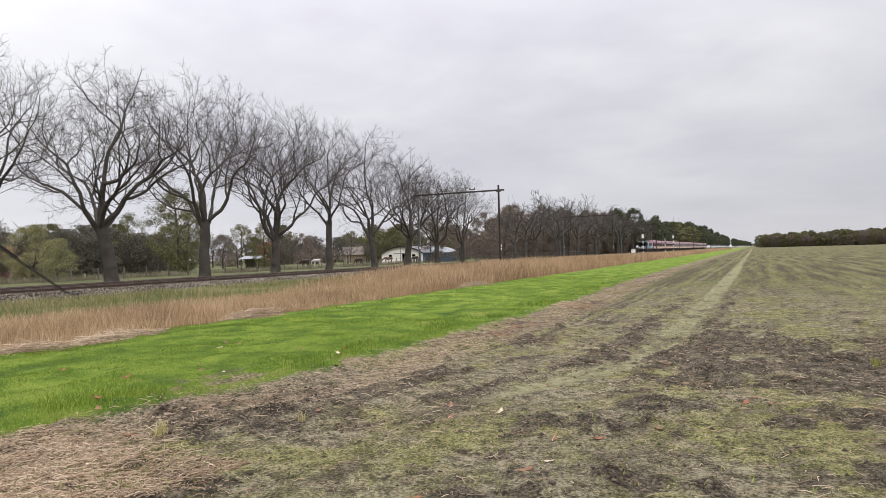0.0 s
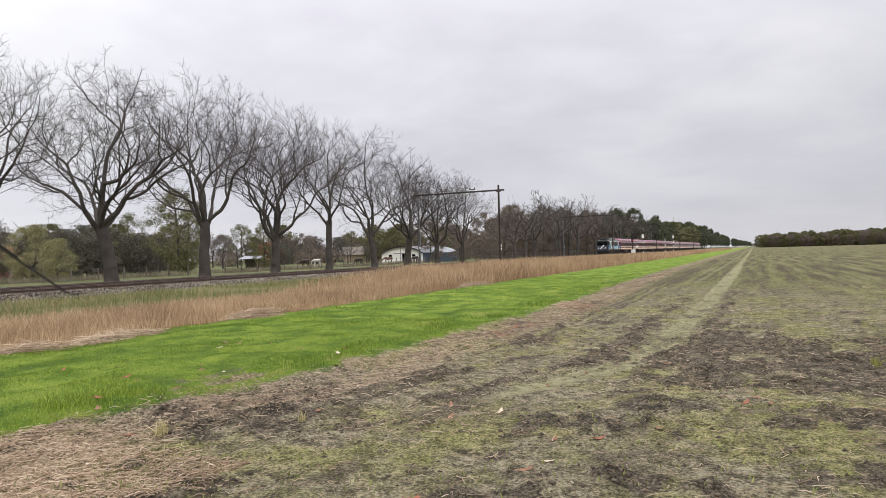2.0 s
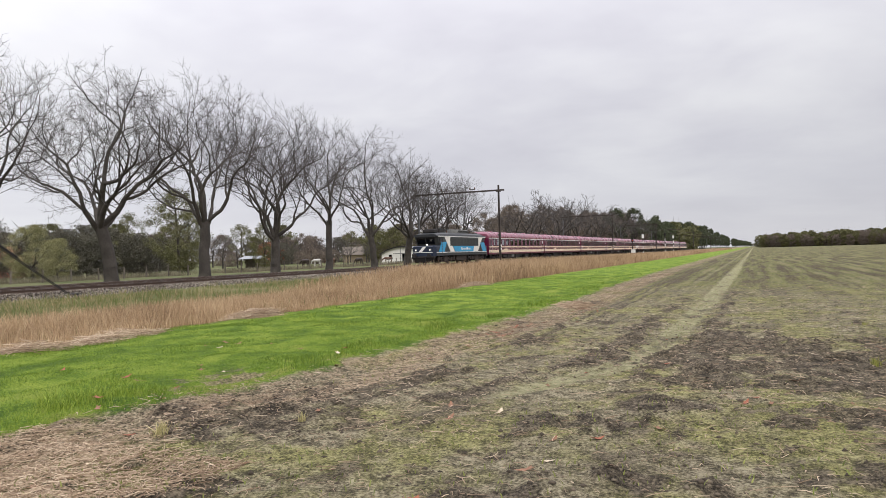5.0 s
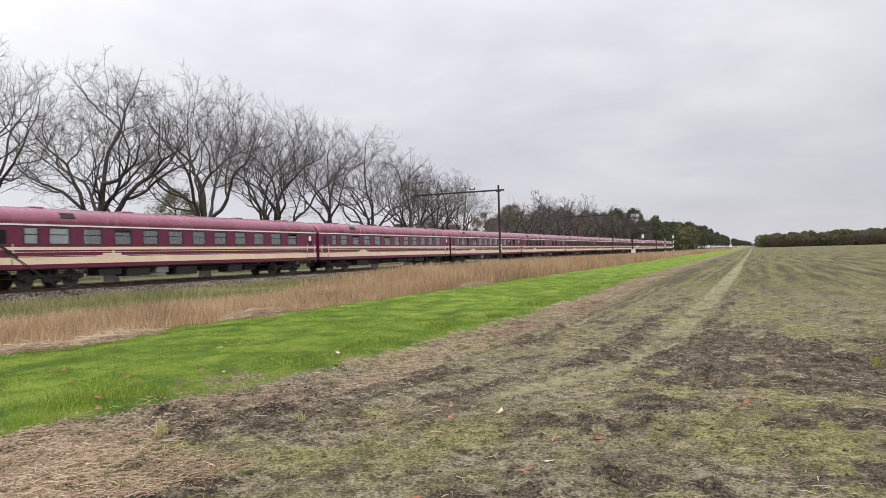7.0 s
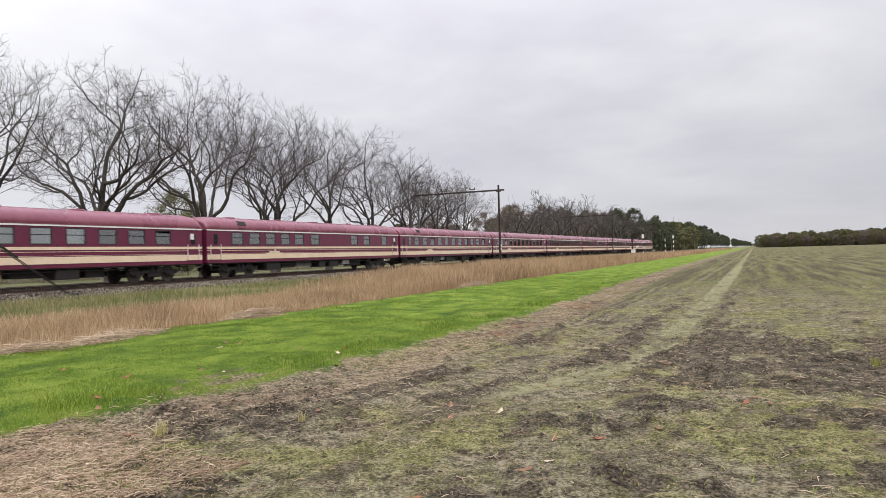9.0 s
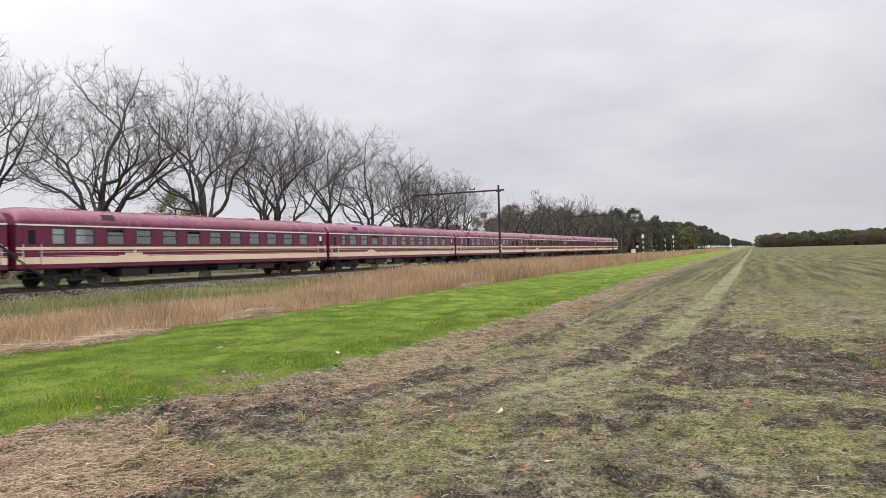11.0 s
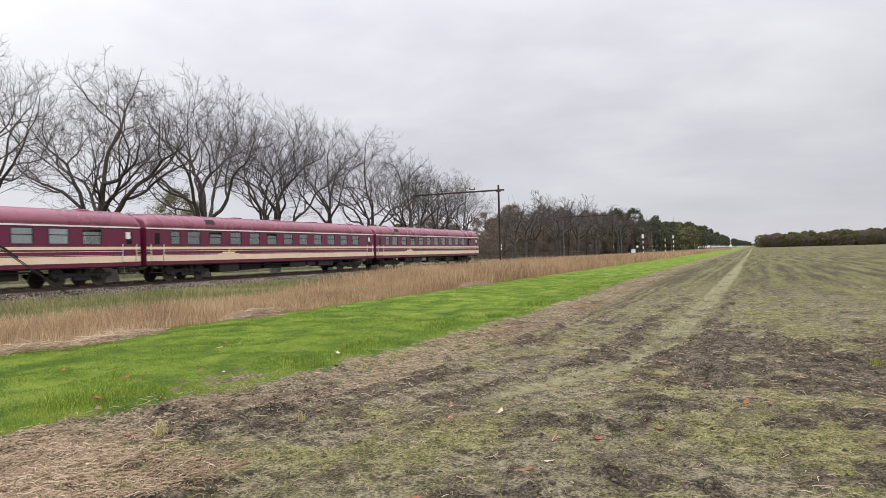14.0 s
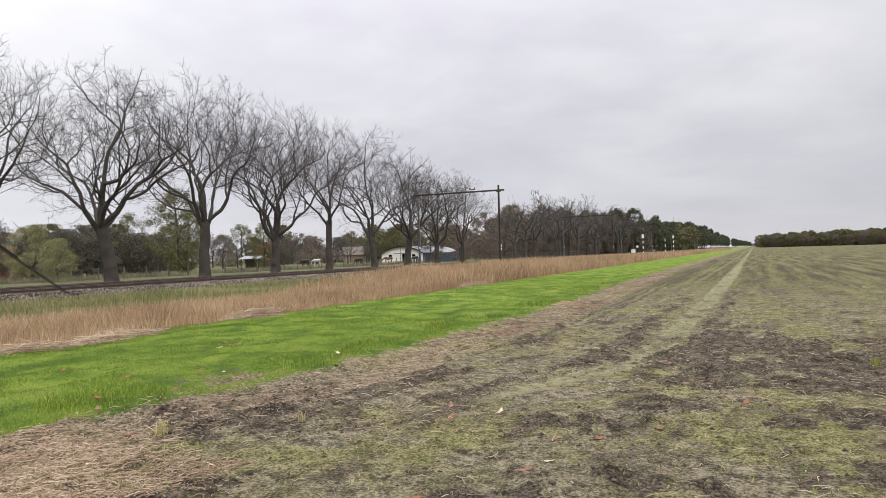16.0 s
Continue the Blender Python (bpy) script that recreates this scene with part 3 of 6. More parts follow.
def build_coach(windows, label, seed, emblem=False, open_at=()):
    rs = random.Random(seed)
    c = thing("coach", label, "coach", "coaches of the train")
    y0, y1, hw = 0.22, 26.18, 1.413
    wz0, wz1 = 2.19, 3.0
    holes = [(a, b) for a, b in windows]
    shell = Mesh()
    for s in (1, -1):
        side_wall(shell, s * hw, y0, y1, 1.0, GUT, holes, wz0, wz1)
    for a, b in ((y0, y0 + 0.05), (y1 - 0.05, y1)):
        part("end_wall", Mesh().box(-hw + 0.05, hw - 0.05, a, b, 1.0, GUT), M["maroon"], c, "grimy maroon end wall")
    shell.box(-hw + 0.05, hw - 0.05, y0 + 0.05, y1 - 0.05, 1.0, 1.1)
    body = part("body", shell, M["maroon"], c, "deep maroon painted steel sides")
    rp = roof_profile(hw)
    rm = Mesh()
    rings = [(y0 - 0.02, 0.62), (y0 + 0.12, 0.78), (y0 + 0.4, 0.93), (y0 + 0.8, 1.0), (y1 - 0.8, 1.0), (y1 - 0.4, 0.93), (y1 - 0.12, 0.78), (y1 + 0.02, 0.62)]
    rm.loft([[(px, y, GUT + (pz - GUT) * k) for px, pz in rp] for y, k in rings], closed=True)
    roof = part("roof", rm, M["roof"], c, "maroon roof, paler with painted-in sky sheen", smooth=True)
    for p in roof.data.polygons:
        p.use_smooth = len(p.vertices) == 4
    for i in range(5):
        y = 3.2 + 4.9 * i + rs.uniform(-0.4, 0.4)
        part("roof_vent", Mesh().box(0.15, 0.75, y, y + 0.7, GUT + 0.83, GUT + 0.96, 0.03), M["roof"], roof)
    hatch = Mesh()
    hy = rs.choice((3.2, 4.0, 5.0))
    hatch.loft([[(hw * 0.93, hy, 3.50), (hw * 0.93, hy + 0.9, 3.50), (hw * 0.80, hy + 0.9, 3.76), (hw * 0.80, hy, 3.76)], [(hw * 0.99, hy + 0.05, 3.52), (hw * 0.99, hy + 0.85, 3.52), (hw * 0.86, hy + 0.85, 3.78), (hw * 0.86, hy + 0.05, 3.78)]])
    part("roof_hatch", hatch, M["dark"], roof, "dark ventilation hatch")
    for s in (1, -1):
        xa = s * (hw + 0.004)
        def band(name, za, zb, mat, ya=y0, yb=y1, proud=0.008, label=""):
            lo, hi = sorted((s * (hw + 0.001), s * (hw + proud)))
            part(name, Mesh().box(lo, hi, ya, yb, za, zb), M[mat], body, label)
        band("gutter_line", GUT - 0.03, GUT + 0.045, "white", proud=0.03, label="white gutter strip")
        band("stripe", 1.91, 2.06, "cream", label="narrow cream stripe")
        band("lower_stripe", 1.21, 1.56, "cream", ya=y0 + 1.25, yb=y1 - 1.25, label="broad cream stripe")
        for ya, yb in ((y0, y0 + 0.3), (y1 - 0.3, y1)):
            band("lower_stripe", 1.23, 1.56, "cream", ya=ya, yb=yb)
        band("hairline", 1.795, 1.82, "cream")
        band("hairline", 1.60, 1.615, "cream")
    # doors at both ends, with their windows, grab rails and steps
    for dy in (y0 + 0.36, y1 - 1.18):
        for s in (1, -1):
            lo, hi = sorted((s * (hw + 0.002), s * (hw + 0.022)))
            d = part("door", Mesh().box(lo, hi, dy, dy + 0.82, 1.08, 2.98, 0.008), M["maroon"], c)
            lo, hi = sorted((s * (hw + 0.023), s * (hw + 0.028)))
            part("door_window", Mesh().box(lo, hi, dy + 0.22, dy + 0.6, 2.2, 2.86), M["cabglass"], d)
            part("door_stripe", Mesh().box(lo, hi, dy, dy + 0.82, 1.91, 2.06), M["cream"], d)
            part("door_stripe", Mesh().box(lo, hi, dy, dy + 0.82, 1.23, 1.56), M["cream"], d)
            for k in (-0.06, 0.88):
                part("grab_rail", Mesh().rod((s * (hw + 0.05), dy + k, 1.25), (s * (hw + 0.05), dy + k, 2.2), 0.018, n=6), M["white"], d)
            st = Mesh()
            for z in (0.55, 0.82):
                lo, hi = sorted((s * 1.1, s * 1.4))
                st.box(lo, hi, dy + 0.02, dy + 0.8, z, z + 0.03)
            for k in (0.03, 0.77):
                st.box(*sorted((s * 1.34, s * 1.39)), dy + k, dy + k + 0.03, 0.55, 1.05)
            part("step", st, M["dark"], d)
    # windows: frame, pane and transom
    for s in (1, -1):
        for i, (a, b) in enumerate(holes):
            fr = Mesh()
            lo, hi = sorted((s * (hw - 0.03), s * (hw + 0.012)))
            fr.box(lo, hi, a - 0.02, a + 0.035, wz0, wz1)
            fr.box(lo, hi, b - 0.035, b + 0.02, wz0, wz1)
            fr.box(lo, hi, a + 0.035, b - 0.035, wz0 - 0.01, wz0 + 0.035)
            fr.box(lo, hi, a + 0.035, b - 0.035, wz1 - 0.035, wz1 + 0.01)
            mid = wz0 + 0.47
            fr.box(lo, hi, a + 0.035, b - 0.035, mid - 0.022, mid + 0.022)
            w = part("window", fr, M["gangway"], c)
            top = wz1 - 0.035 if i not in open_at else mid + 0.18
            lo, hi = sorted((s * (hw - 0.025), s * (hw - 0.017)))
            part("pane", Mesh().box(lo, hi, a + 0.035, b - 0.035, wz0 + 0.035, top), M["pane"], w)
        for yy in (holes[0][0] + 0.2, y1 - 1.0):
            lo, hi = sorted((s * (hw + 0.029), s * (hw + 0.033))) if yy > 20 else sorted((s * (hw - 0.05), s * (hw - 0.04)))
            part("blind", Mesh().box(lo, hi, yy, yy + 0.3, 2.5, 2.86), M["white"], c, "white paper blind")
    # inside: lining with compartment walls and curtains
    ins = Mesh()
    ins.box(0.52, 0.56, y0 + 1.3, y1 - 1.3, 1.12, 3.05)
    for i in range(len(holes) - 1):
        yy = (holes[i][1] + holes[i + 1][0]) / 2
        ins.box(0.56, 1.33, yy - 0.02, yy + 0.02, 1.12, 3.05)
    ins.box(-1.34, 1.34, y0 + 0.1, y1 - 0.1, 3.06, 3.1)
    part("compartment_lining", ins, M["inside"], c)
    if emblem:
        lo, hi = hw + 0.009, hw + 0.014
        em = Mesh().box(lo, hi, 6.0, 8.0, 1.50, 1.62)
        em.box(lo, hi, 6.4, 7.6, 1.625, 1.73)
        em.box(lo, hi, 7.0, 7.15, 1.735, 1.86)
        part("emblem", em, M["cream"], body, "pale cream lettering bars")
    # ends: gangway bellows and buffers
    gw = Mesh()
    for ya, yb in ((0.0, y0 - 0.001), (y1 + 0.001, 26.4)):
        for k in range(3):
            a = ya + (yb - ya) * k / 3
            gw.box(-0.62 + 0.03 * (k % 2), 0.62 - 0.03 * (k % 2), a, a + (yb - ya) / 3, 1.15, 3.35, 0.02)
    part("gangway", gw, M["gangway"], c)
    for yy, d in ((y0, -1), (y1, 1)):
        for s in (-0.87, 0.87):
            bf = Mesh().rod((s, yy, 1.06), (s, yy + d * 0.16, 1.06), 0.1, n=10)
            bf.disc((s, yy + d * 0.16, 1.06), "y", [(0, 0.24), (d * 0.03, 0.22)], n=14)
            part("buffer", bf, M["dark"], c)
    # underframe gear
    part("skirt", Mesh().box(-1.36, 1.36, y0 + 0.1, y1 - 0.1, 0.93, 0.998, 0.01), M["dark"], c)
    at = 6.3
    while at < 19.5:
        ln = rs.uniform(0.8, 2.1)
        dep, grey = rs.uniform(0.3, 0.55), rs.random() < 0.12
        side = 1.28 if rs.random() < 0.75 else 1.0
        part("underframe_box", Mesh().box(0.35, side, at, at + ln, 0.93 - dep, 0.93, 0.03), M["box" if grey else "dark"], c)
        if rs.random() < 0.7:
            part("underframe_box", Mesh().box(-1.28, -0.4, at, at + ln, 0.5, 0.93, 0.03), M["dark"], c)
        at += ln + rs.uniform(0.15, 0.7)
    part("pipe", Mesh().rod((1.2, 6.0, 0.82), (1.2, 20.4, 0.82), 0.035, n=6), M["dark"], c)
    for y in (3.7, 22.7):
        bogie(c, y)
    return c


def build_loco():
    c = thing("locomotive", "electric locomotive in dark grey, bright blue and sand paint", "locomotive", "")
    hw, yf, yb = 1.44, -16.75, -0.3
    # a cut-nosed shape: (y, z) outline of the side
    sill, waist, eave = 1.36, 2.15, 3.16
    def tub(name, y0, y1, z0, z1, mat, label=""):
        return part(name, Mesh().box(-hw, hw, y0, y1, z0, z1, 0.04), M[mat], c, label)
    tub("frame", yf + 0.5, yb - 0.25, 1.02, sill, "locogrey")
    body = tub("body", yf + 2.3, yb - 2.0, sill, eave, "locogrey", "dark grey body side")
    # noses and cabs at both ends
    for end, d in ((yf, 1), (yb, -1)):
        nose = Mesh()
        nose.loft([[(-1.2, end, z0), (1.2, end, z0), (hw, end + d * 0.45, z0), (hw, end + d * 2.4, z0), (-hw, end + d * 2.4, z0), (-hw, end + d * 0.45, z0)] for z0 in (sill - 0.34, waist - 0.1)] + [[(-1.12, end + d * 0.12, waist), (1.12, end + d * 0.12, waist), (1.36, end + d * 0.55, waist), (1.36, end + d * 2.4, waist), (-1.36, end + d * 2.4, waist), (-1.36, end + d * 0.55, waist)]])
        part("nose", nose, M["loconavy"], c, "navy blue nose")
        # cab with windscreens leaning forward over the nose
        cab = Mesh()
        def ring(yl, z, w):
            return [(-w * 0.8, end + d * yl, z), (w * 0.8, end + d * yl, z), (w, end + d * (yl + 0.35), z), (w, end + d * 2.45, z), (-w, end + d * 2.45, z), (-w, end + d * (yl + 0.35), z)]
        cab.loft([ring(1.05, waist - 0.05, 1.36), ring(0.62, eave - 0.12, 1.42), ring(0.52, eave - 0.06, 1.44), ring(0.52, eave + 0.05, 1.44)])
        part("cab", cab, M["gangway"], c, "black cab front")
        for s in (-1, 1):
            ws = Mesh()
            def at(u, z):
                k = (z - waist + 0.05) / (eave - 0.12 - waist + 0.05)
                return (s * u, end + d * (1.05 - 0.43 * k - 0.012), z)
            ws.loft([[at(0.06, 2.36), at(1.04, 2.36), at(1.08, 2.98), at(0.06, 2.98)], [tuple(Vector(at(u, z)) + Vector((0, d * 0.02, 0))) for u, z in ((0.06, 2.36), (1.04, 2.36), (1.08, 2.98), (0.06, 2.98))]])
            part("windscreen", ws, M["cabglass"], c)
            sw = Mesh().box(*sorted((s * 1.405, s * 1.446)), *sorted((end + d * 1.35, end + d * 2.1)), 2.36, 2.95, 0.006)
            part("cab_window", sw, M["cabglass"], c)
            hl = Mesh().disc((s * 0.86, end, 1.68), "y", [(-d * 0.03, 0.15), (d * 0.02, 0.17)], n=16)
            part("headlight_surround", hl, M["galv"], c)
            hb = Mesh().disc((s * 0.86, end, 1.68), "y", [(-d * 0.045, 0.05), (-d * 0.031, 0.075)], n=16)
            part("headlight", hb, M["headlight" if d == 1 else "cabglass"], c, "lit headlight" if d == 1 else "")
            bf = Mesh().rod((s * 0.87, end + d * 0.25, 1.06), (s * 0.87, end - d * 0.38, 1.06), 0.11, n=10)
            bf.disc((s * 0.87, end - d * 0.38, 1.06), "y", [(0, 0.25), (-d * 0.04, 0.23)], n=14)
            part("buffer", bf, M["dark"], c)
        tl = Mesh().disc((0.35, end + d * 0.3, waist + 0.1), "y", [(-d * 0.12, 0.07), (d * 0.1, 0.09)], n=14)
        part("top_headlight", tl, M["headlight" if d == 1 else "galv"], c)
        bar = Mesh().box(-1.16, 1.16, *sorted((end - d * 0.012, end + d * 0.01)), sill + 0.03, sill + 0.09)
        part("nose_stripe", bar, M["white"], c, "white line round the nose")
        slash = Mesh().loft([[(-0.1, end - d * 0.012, 1.5), (-0.5, end - d * 0.012, 1.5), (0.0, end - d * 0.012, 2.05), (0.42, end - d * 0.012, 2.05)], [(-0.1, end + d * 0.01, 1.5), (-0.5, end + d * 0.01, 1.5), (0.0, end + d * 0.01, 2.05), (0.42, end + d * 0.01, 2.05)]])
        part("nose_slash", slash, M["white"], c, "white slanting bar")
        beam = Mesh().box(-1.36, 1.36, *sorted((end - d * 0.02, end + d * 0.5)), 0.78, 1.02 + 0.0, 0.05)
        part("buffer_beam", beam, M["dark"], c)
        plough = Mesh().loft([[(-1.1, end + d * 0.2, 0.3), (1.1, end + d * 0.2, 0.3), (1.1, end + d * 0.3, 0.3), (-1.1, end + d * 0.3, 0.3)], [(-1.25, end + d * 0.05, 0.78), (1.25, end + d * 0.05, 0.78), (1.25, end + d * 0.45, 0.78), (-1.25, end + d * 0.45, 0.78)]])
        part("snow_plough", plough, M["dark"], c)
        part("coupling_hose", Mesh().rod((0.3, end - d * 0.1, 0.95), (0.35, end - d * 0.16, 0.35), 0.035, n=6), M["gangway"], c)
    # roof
    rf = Mesh()
    def rr(y, k):
        return [(-1.44 * 1, y, eave + 0.05), (1.44, y, eave + 0.05), (1.36, y, eave + 0.16 + 0.12 * k), (1.05, y, eave + 0.2 + 0.27 * k), (-1.05, y, eave + 0.2 + 0.27 * k), (-1.36, y, eave + 0.16 + 0.12 * k)]
    rf.loft([rr(yf + 0.6, 0.2), rr(yf + 1.6, 0.8), rr(yf + 3, 1), rr(yb - 3, 1), rr(yb - 1.6, 0.8), rr(yb - 0.6, 0.2)])
    roof = part("roof", rf, M["locogrey"], c, "grey roof with raised equipment")
    top = eave + 0.46
    for a, b, h, w, k in ((-15.2, -14.2, 0.34, 0.75, "dark"), (-14.1, -12.6, 0.46, 0.85, "dark"), (-10.9, -9.3, 0.42, 1.0, "box"), (-9.2, -6.0, 0.44, 1.0, "box"), (-5.9, -5.0, 0.32, 0.8, "dark")):
        part("roof_box", Mesh().box(-w, w, a, b, top - 0.02, top + h, 0.06), M[k], roof, "roof equipment housing")
    for a, b in ((-2.4, -1.5),):
        part("horn_box", Mesh().box(-0.35, 0.5, a, b, top - 0.12, top + 0.16, 0.05), M["dark"], roof)
    gr = Mesh()
    for i in range(7):
        gr.box(1.001, 1.02, -9.05 + 0.43 * i, -8.7 + 0.43 * i, top + 0.1, top + 0.34)
    part("roof_grille", gr, M["gangway"], roof)
    def panto(y, raised):
        for s in (-0.5, 0.5):
            for k in (-0.6, 0.6):
                part("pantograph_insulator", Mesh().rod((s, y + k, top), (s, y + k, top + 0.3), 0.06, n=8), M["ceramic"], roof)
        q = Mesh()
        zt = top + 0.32
        hi = top + (1.35 if raised else 0.62)
        q.rod((-0.5, y - 0.7, zt), (-0.5, y + 0.7, zt), 0.035, n=6)
        q.rod((0.5, y - 0.7, zt), (0.5, y + 0.7, zt), 0.035, n=6)
        q.rod((-0.5, y + 0.6, zt), (0.5, y + 0.6, zt), 0.035, n=6)
        kn = (y + (1.2 if raised else 1.6), (zt + hi) / 2)
        for s in (-0.35, 0.35):
            q.rod((s, y - 0.5, zt), (s * 0.8, kn[0], kn[1]), 0.03, n=6)
            q.rod((s * 0.8, kn[0], kn[1]), (s, y, hi), 0.025, n=6)
        for k in (-0.18, 0.18):
            q.rod((-0.55, y + k, hi), (0.55, y + k, hi), 0.03, n=6)
            q.rod((0.55, y + k, hi), (0.85, y + k, hi - 0.2), 0.02, n=6)
            q.rod((-0.55, y + k, hi), (-0.85, y + k, hi - 0.2), 0.02, n=6)
        part("pantograph", q, M["dark"], roof, "raised pantograph" if raised else "folded pantograph")
    panto(-12.0, False)
    panto(-3.6, True)
    for s in (-1, 1):
        lo, hi = sorted((s * (hw + 0.001), s * (hw + 0.012)))
        lo2, hi2 = sorted((s * (hw + 0.0125), s * (hw + 0.02)))
        def flat(name, pts, mat, a=lo, b=hi, label=""):
            ring = lambda x: [(x, y, z) for y, z in pts]
            part(name, Mesh().loft([ring(a), ring(b)]), M[mat], body, label)
        part("eave_line", Mesh().box(*sorted((s * (hw + 0.001), s * (hw + 0.03))), yf + 0.9, yb - 0.9, eave - 0.02, eave + 0.06), M["white"], body, "white eave line")
        part("sill_line", Mesh().box(lo, hi, yf + 0.5, yb - 0.5, sill + 0.0, sill + 0.07), M["white"], body)
        part("vent_panel", Mesh().box(lo2, hi2, -12.55, -3.75, 2.12, 3.02), M["locogrey"], body, "dark grey grille panel")
        gl = Mesh()
        for i in range(9):
            y = -12.4 + i * 0.97
            for k in range(7):
                gl.box(*sorted((s * (hw + 0.02), s * (hw + 0.03))), y, y + 0.85, 2.2 + 0.115 * k, 2.25 + 0.115 * k)
        part("louvre", gl, M["gangway"], body)
        # slanting colour fields
        flat("sand_field", [(-14.05, 3.12), (-12.5, 3.12), (-12.5, 2.15), (-11.2, 1.45), (-12.5, 1.45)], "lococream", label="sand-white slanting field")
        flat("sand_field", [(-12.49, 2.15), (-11.9, 2.1), (-11.3, 1.45), (-12.45, 1.45)], "lococream", a=lo2, b=hi2)
        flat("blue_field", [(-14.95, 2.55), (-13.5, 2.55), (-14.2, 1.45), (-15.7, 1.45)], "locoblue", label="bright blue slanting field")
        flat("blue_field", [(-11.8, 2.1), (-5.2, 2.1), (-5.5, 1.45), (-11.1, 1.45)], "locoblue", a=lo2, b=hi2)
        flat("sand_field", [(-3.7, 3.12), (-2.3, 3.12), (-3.9, 1.45), (-5.5, 1.45), (-5.2, 2.1), (-3.7, 2.1)], "lococream")
        flat("blue_field", [(-3.2, 2.55), (-1.6, 2.55), (-0.9, 1.45), (-2.2, 1.45)], "locoblue")
        for i, wd in enumerate((0.34, 0.2, 0.3, 0.22, 0.26, 0.5, 0.24, 0.32, 0.2, 0.3)):
            y = -9.3 + 0.32 * i
            part("lettering_bar", Mesh().box(*sorted((s * (hw + 0.021), s * (hw + 0.026))), y, y + wd * 0.8, 1.66, 1.66 + (0.3 if i in (0, 5) else 0.2)), M["white"], body)
        for dy in (-14.75, -2.75):
            part("cab_door", Mesh().box(*sorted((s * (hw + 0.0205), s * (hw + 0.024))), dy, dy + 0.03, 1.45, 3.1), M["gangway"], body)
            part("handrail", Mesh().rod((s * (hw + 0.06), dy - 0.1, 1.3), (s * (hw + 0.06), dy - 0.1, 2.5), 0.018, n=6), M["galv"], body)
            st = Mesh()
            for z in (0.5, 0.75, 1.0):
                st.box(*sorted((s * 1.2, s * 1.42)), dy, dy + 0.6, z, z + 0.03)
            part("step", st, M["dark"], c)
    rust = plain("rusty_brown_bogie_grime", (0.012, 0.009, 0.008), (0.055, 0.038, 0.028), 2.0, 0.85, fine=12, relief=0.01)
    part("battery_box", Mesh().box(-1.25, 1.25, -10.3, -7.2, 0.40, 1.02, 0.05), rust, c)
    part("air_tank", Mesh().rod((1.1, -6.9, 0.75), (1.1, -6.3, 0.75), 0.22, n=10), M["dark"], c)
    for y in (-13.3, -3.9):
        bo = bogie(c, y, base=1.4, r=0.6)
        for s in (-1, 1):
            fr = Mesh().box(*sorted((s * 1.12, s * 1.22)), y - 2.35, y + 2.35, 0.62, 0.86, 0.04)
            for k in (-1.4, 1.4):
                fr.box(*sorted((s * 1.12, s * 1.30)), y + k - 0.28, y + k + 0.28, 0.42, 0.86, 0.05)
                for j in (-0.5, 0.5):
                    fr.rod((s * 1.2, y + k + j, 0.5), (s * 1.2, y + k + j, 0.98), 0.11, n=8)
            fr.box(*sorted((s * 1.12, s * 1.28)), y - 0.55, y + 0.55, 0.36, 0.95, 0.06)
            for k in (-2.3, 2.05):
                fr.box(*sorted((s * 1.05, s * 1.3)), y + k, y + k + 0.3, 0.45, 1.0, 0.04)
            part("side_frame", fr, rust, bo, "rust-brown bogie side frame")
            part("brake_rod", Mesh().rod((s * 1.18, y - 2.1, 0.34), (s * 1.18, y + 2.1, 0.34), 0.04, n=6), rust, bo)
    return c


COACHES = []


def build_train():
    a = build_coach(COACH_A, "maroon passenger coach with cream stripes on the track", 1, True, (3, 11))
    b = build_coach(COACH_A, "maroon passenger coach with a folded-down window", 2, True, (2, 5))
    s = build_coach(COACH_B, "maroon sleeping coach with few windows", 3, True)
    k = build_coach(COACH_C, "maroon bar coach with small paired windows", 4)
    order = [a, b, None, s, None, None, None, k, None, None, None]
    for i, o in enumerate(order):
        COACHES.append(o or copy_thing((a, b)[i % 2], Matrix()))


LOCO = build_loco()
build_train()


# ---- trees ----
def tubes(polys, sides):
    """Tapered tubes along polylines [(points (k,3), radii (k,))] as one vertex and face array."""
    V, F, off = [], [], 0
    ang = np.arange(sides) * 2 * np.pi / sides
    ca, sa = np.cos(ang), np.sin(ang)
    j = np.arange(sides)
    jn = (j + 1) % sides
    for pts, rad in polys:
        d = pts[-1] - pts[0]
        d = d / (np.linalg.norm(d) + 1e-9)
        u = np.cross(d, (0.31, 0.92, 0.22) if abs(d[1]) < 0.8 else (1, 0, 0.1))
        u = u / (np.linalg.norm(u) + 1e-9)
        w = np.cross(d, u)
        off_r = ca[:, None] * u + sa[:, None] * w
        V.append((pts[:, None] + rad[:, None, None] * off_r).reshape(-1, 3))
        for k in range(len(pts) - 1):
            o = off + k * sides
            F.append(np.stack([o + j, o + jn, o + jn + sides, o + j + sides], -1))
        off += len(pts) * sides
    return np.concatenate(V), np.concatenate(F)


def grow(rs, p, d, length, r0, r1, segs, wander, lift):
    pts, d = [p], d / np.linalg.norm(d)
    for i in range(segs):
        d = d + wander * rs.randn(3) + np.array((0, 0, lift))
        d = d / np.linalg.norm(d)
        pts.append(pts[-1] + d * length / segs)
    pts = np.array(pts)
    return pts, np.linspace(r0, r1, segs + 1)


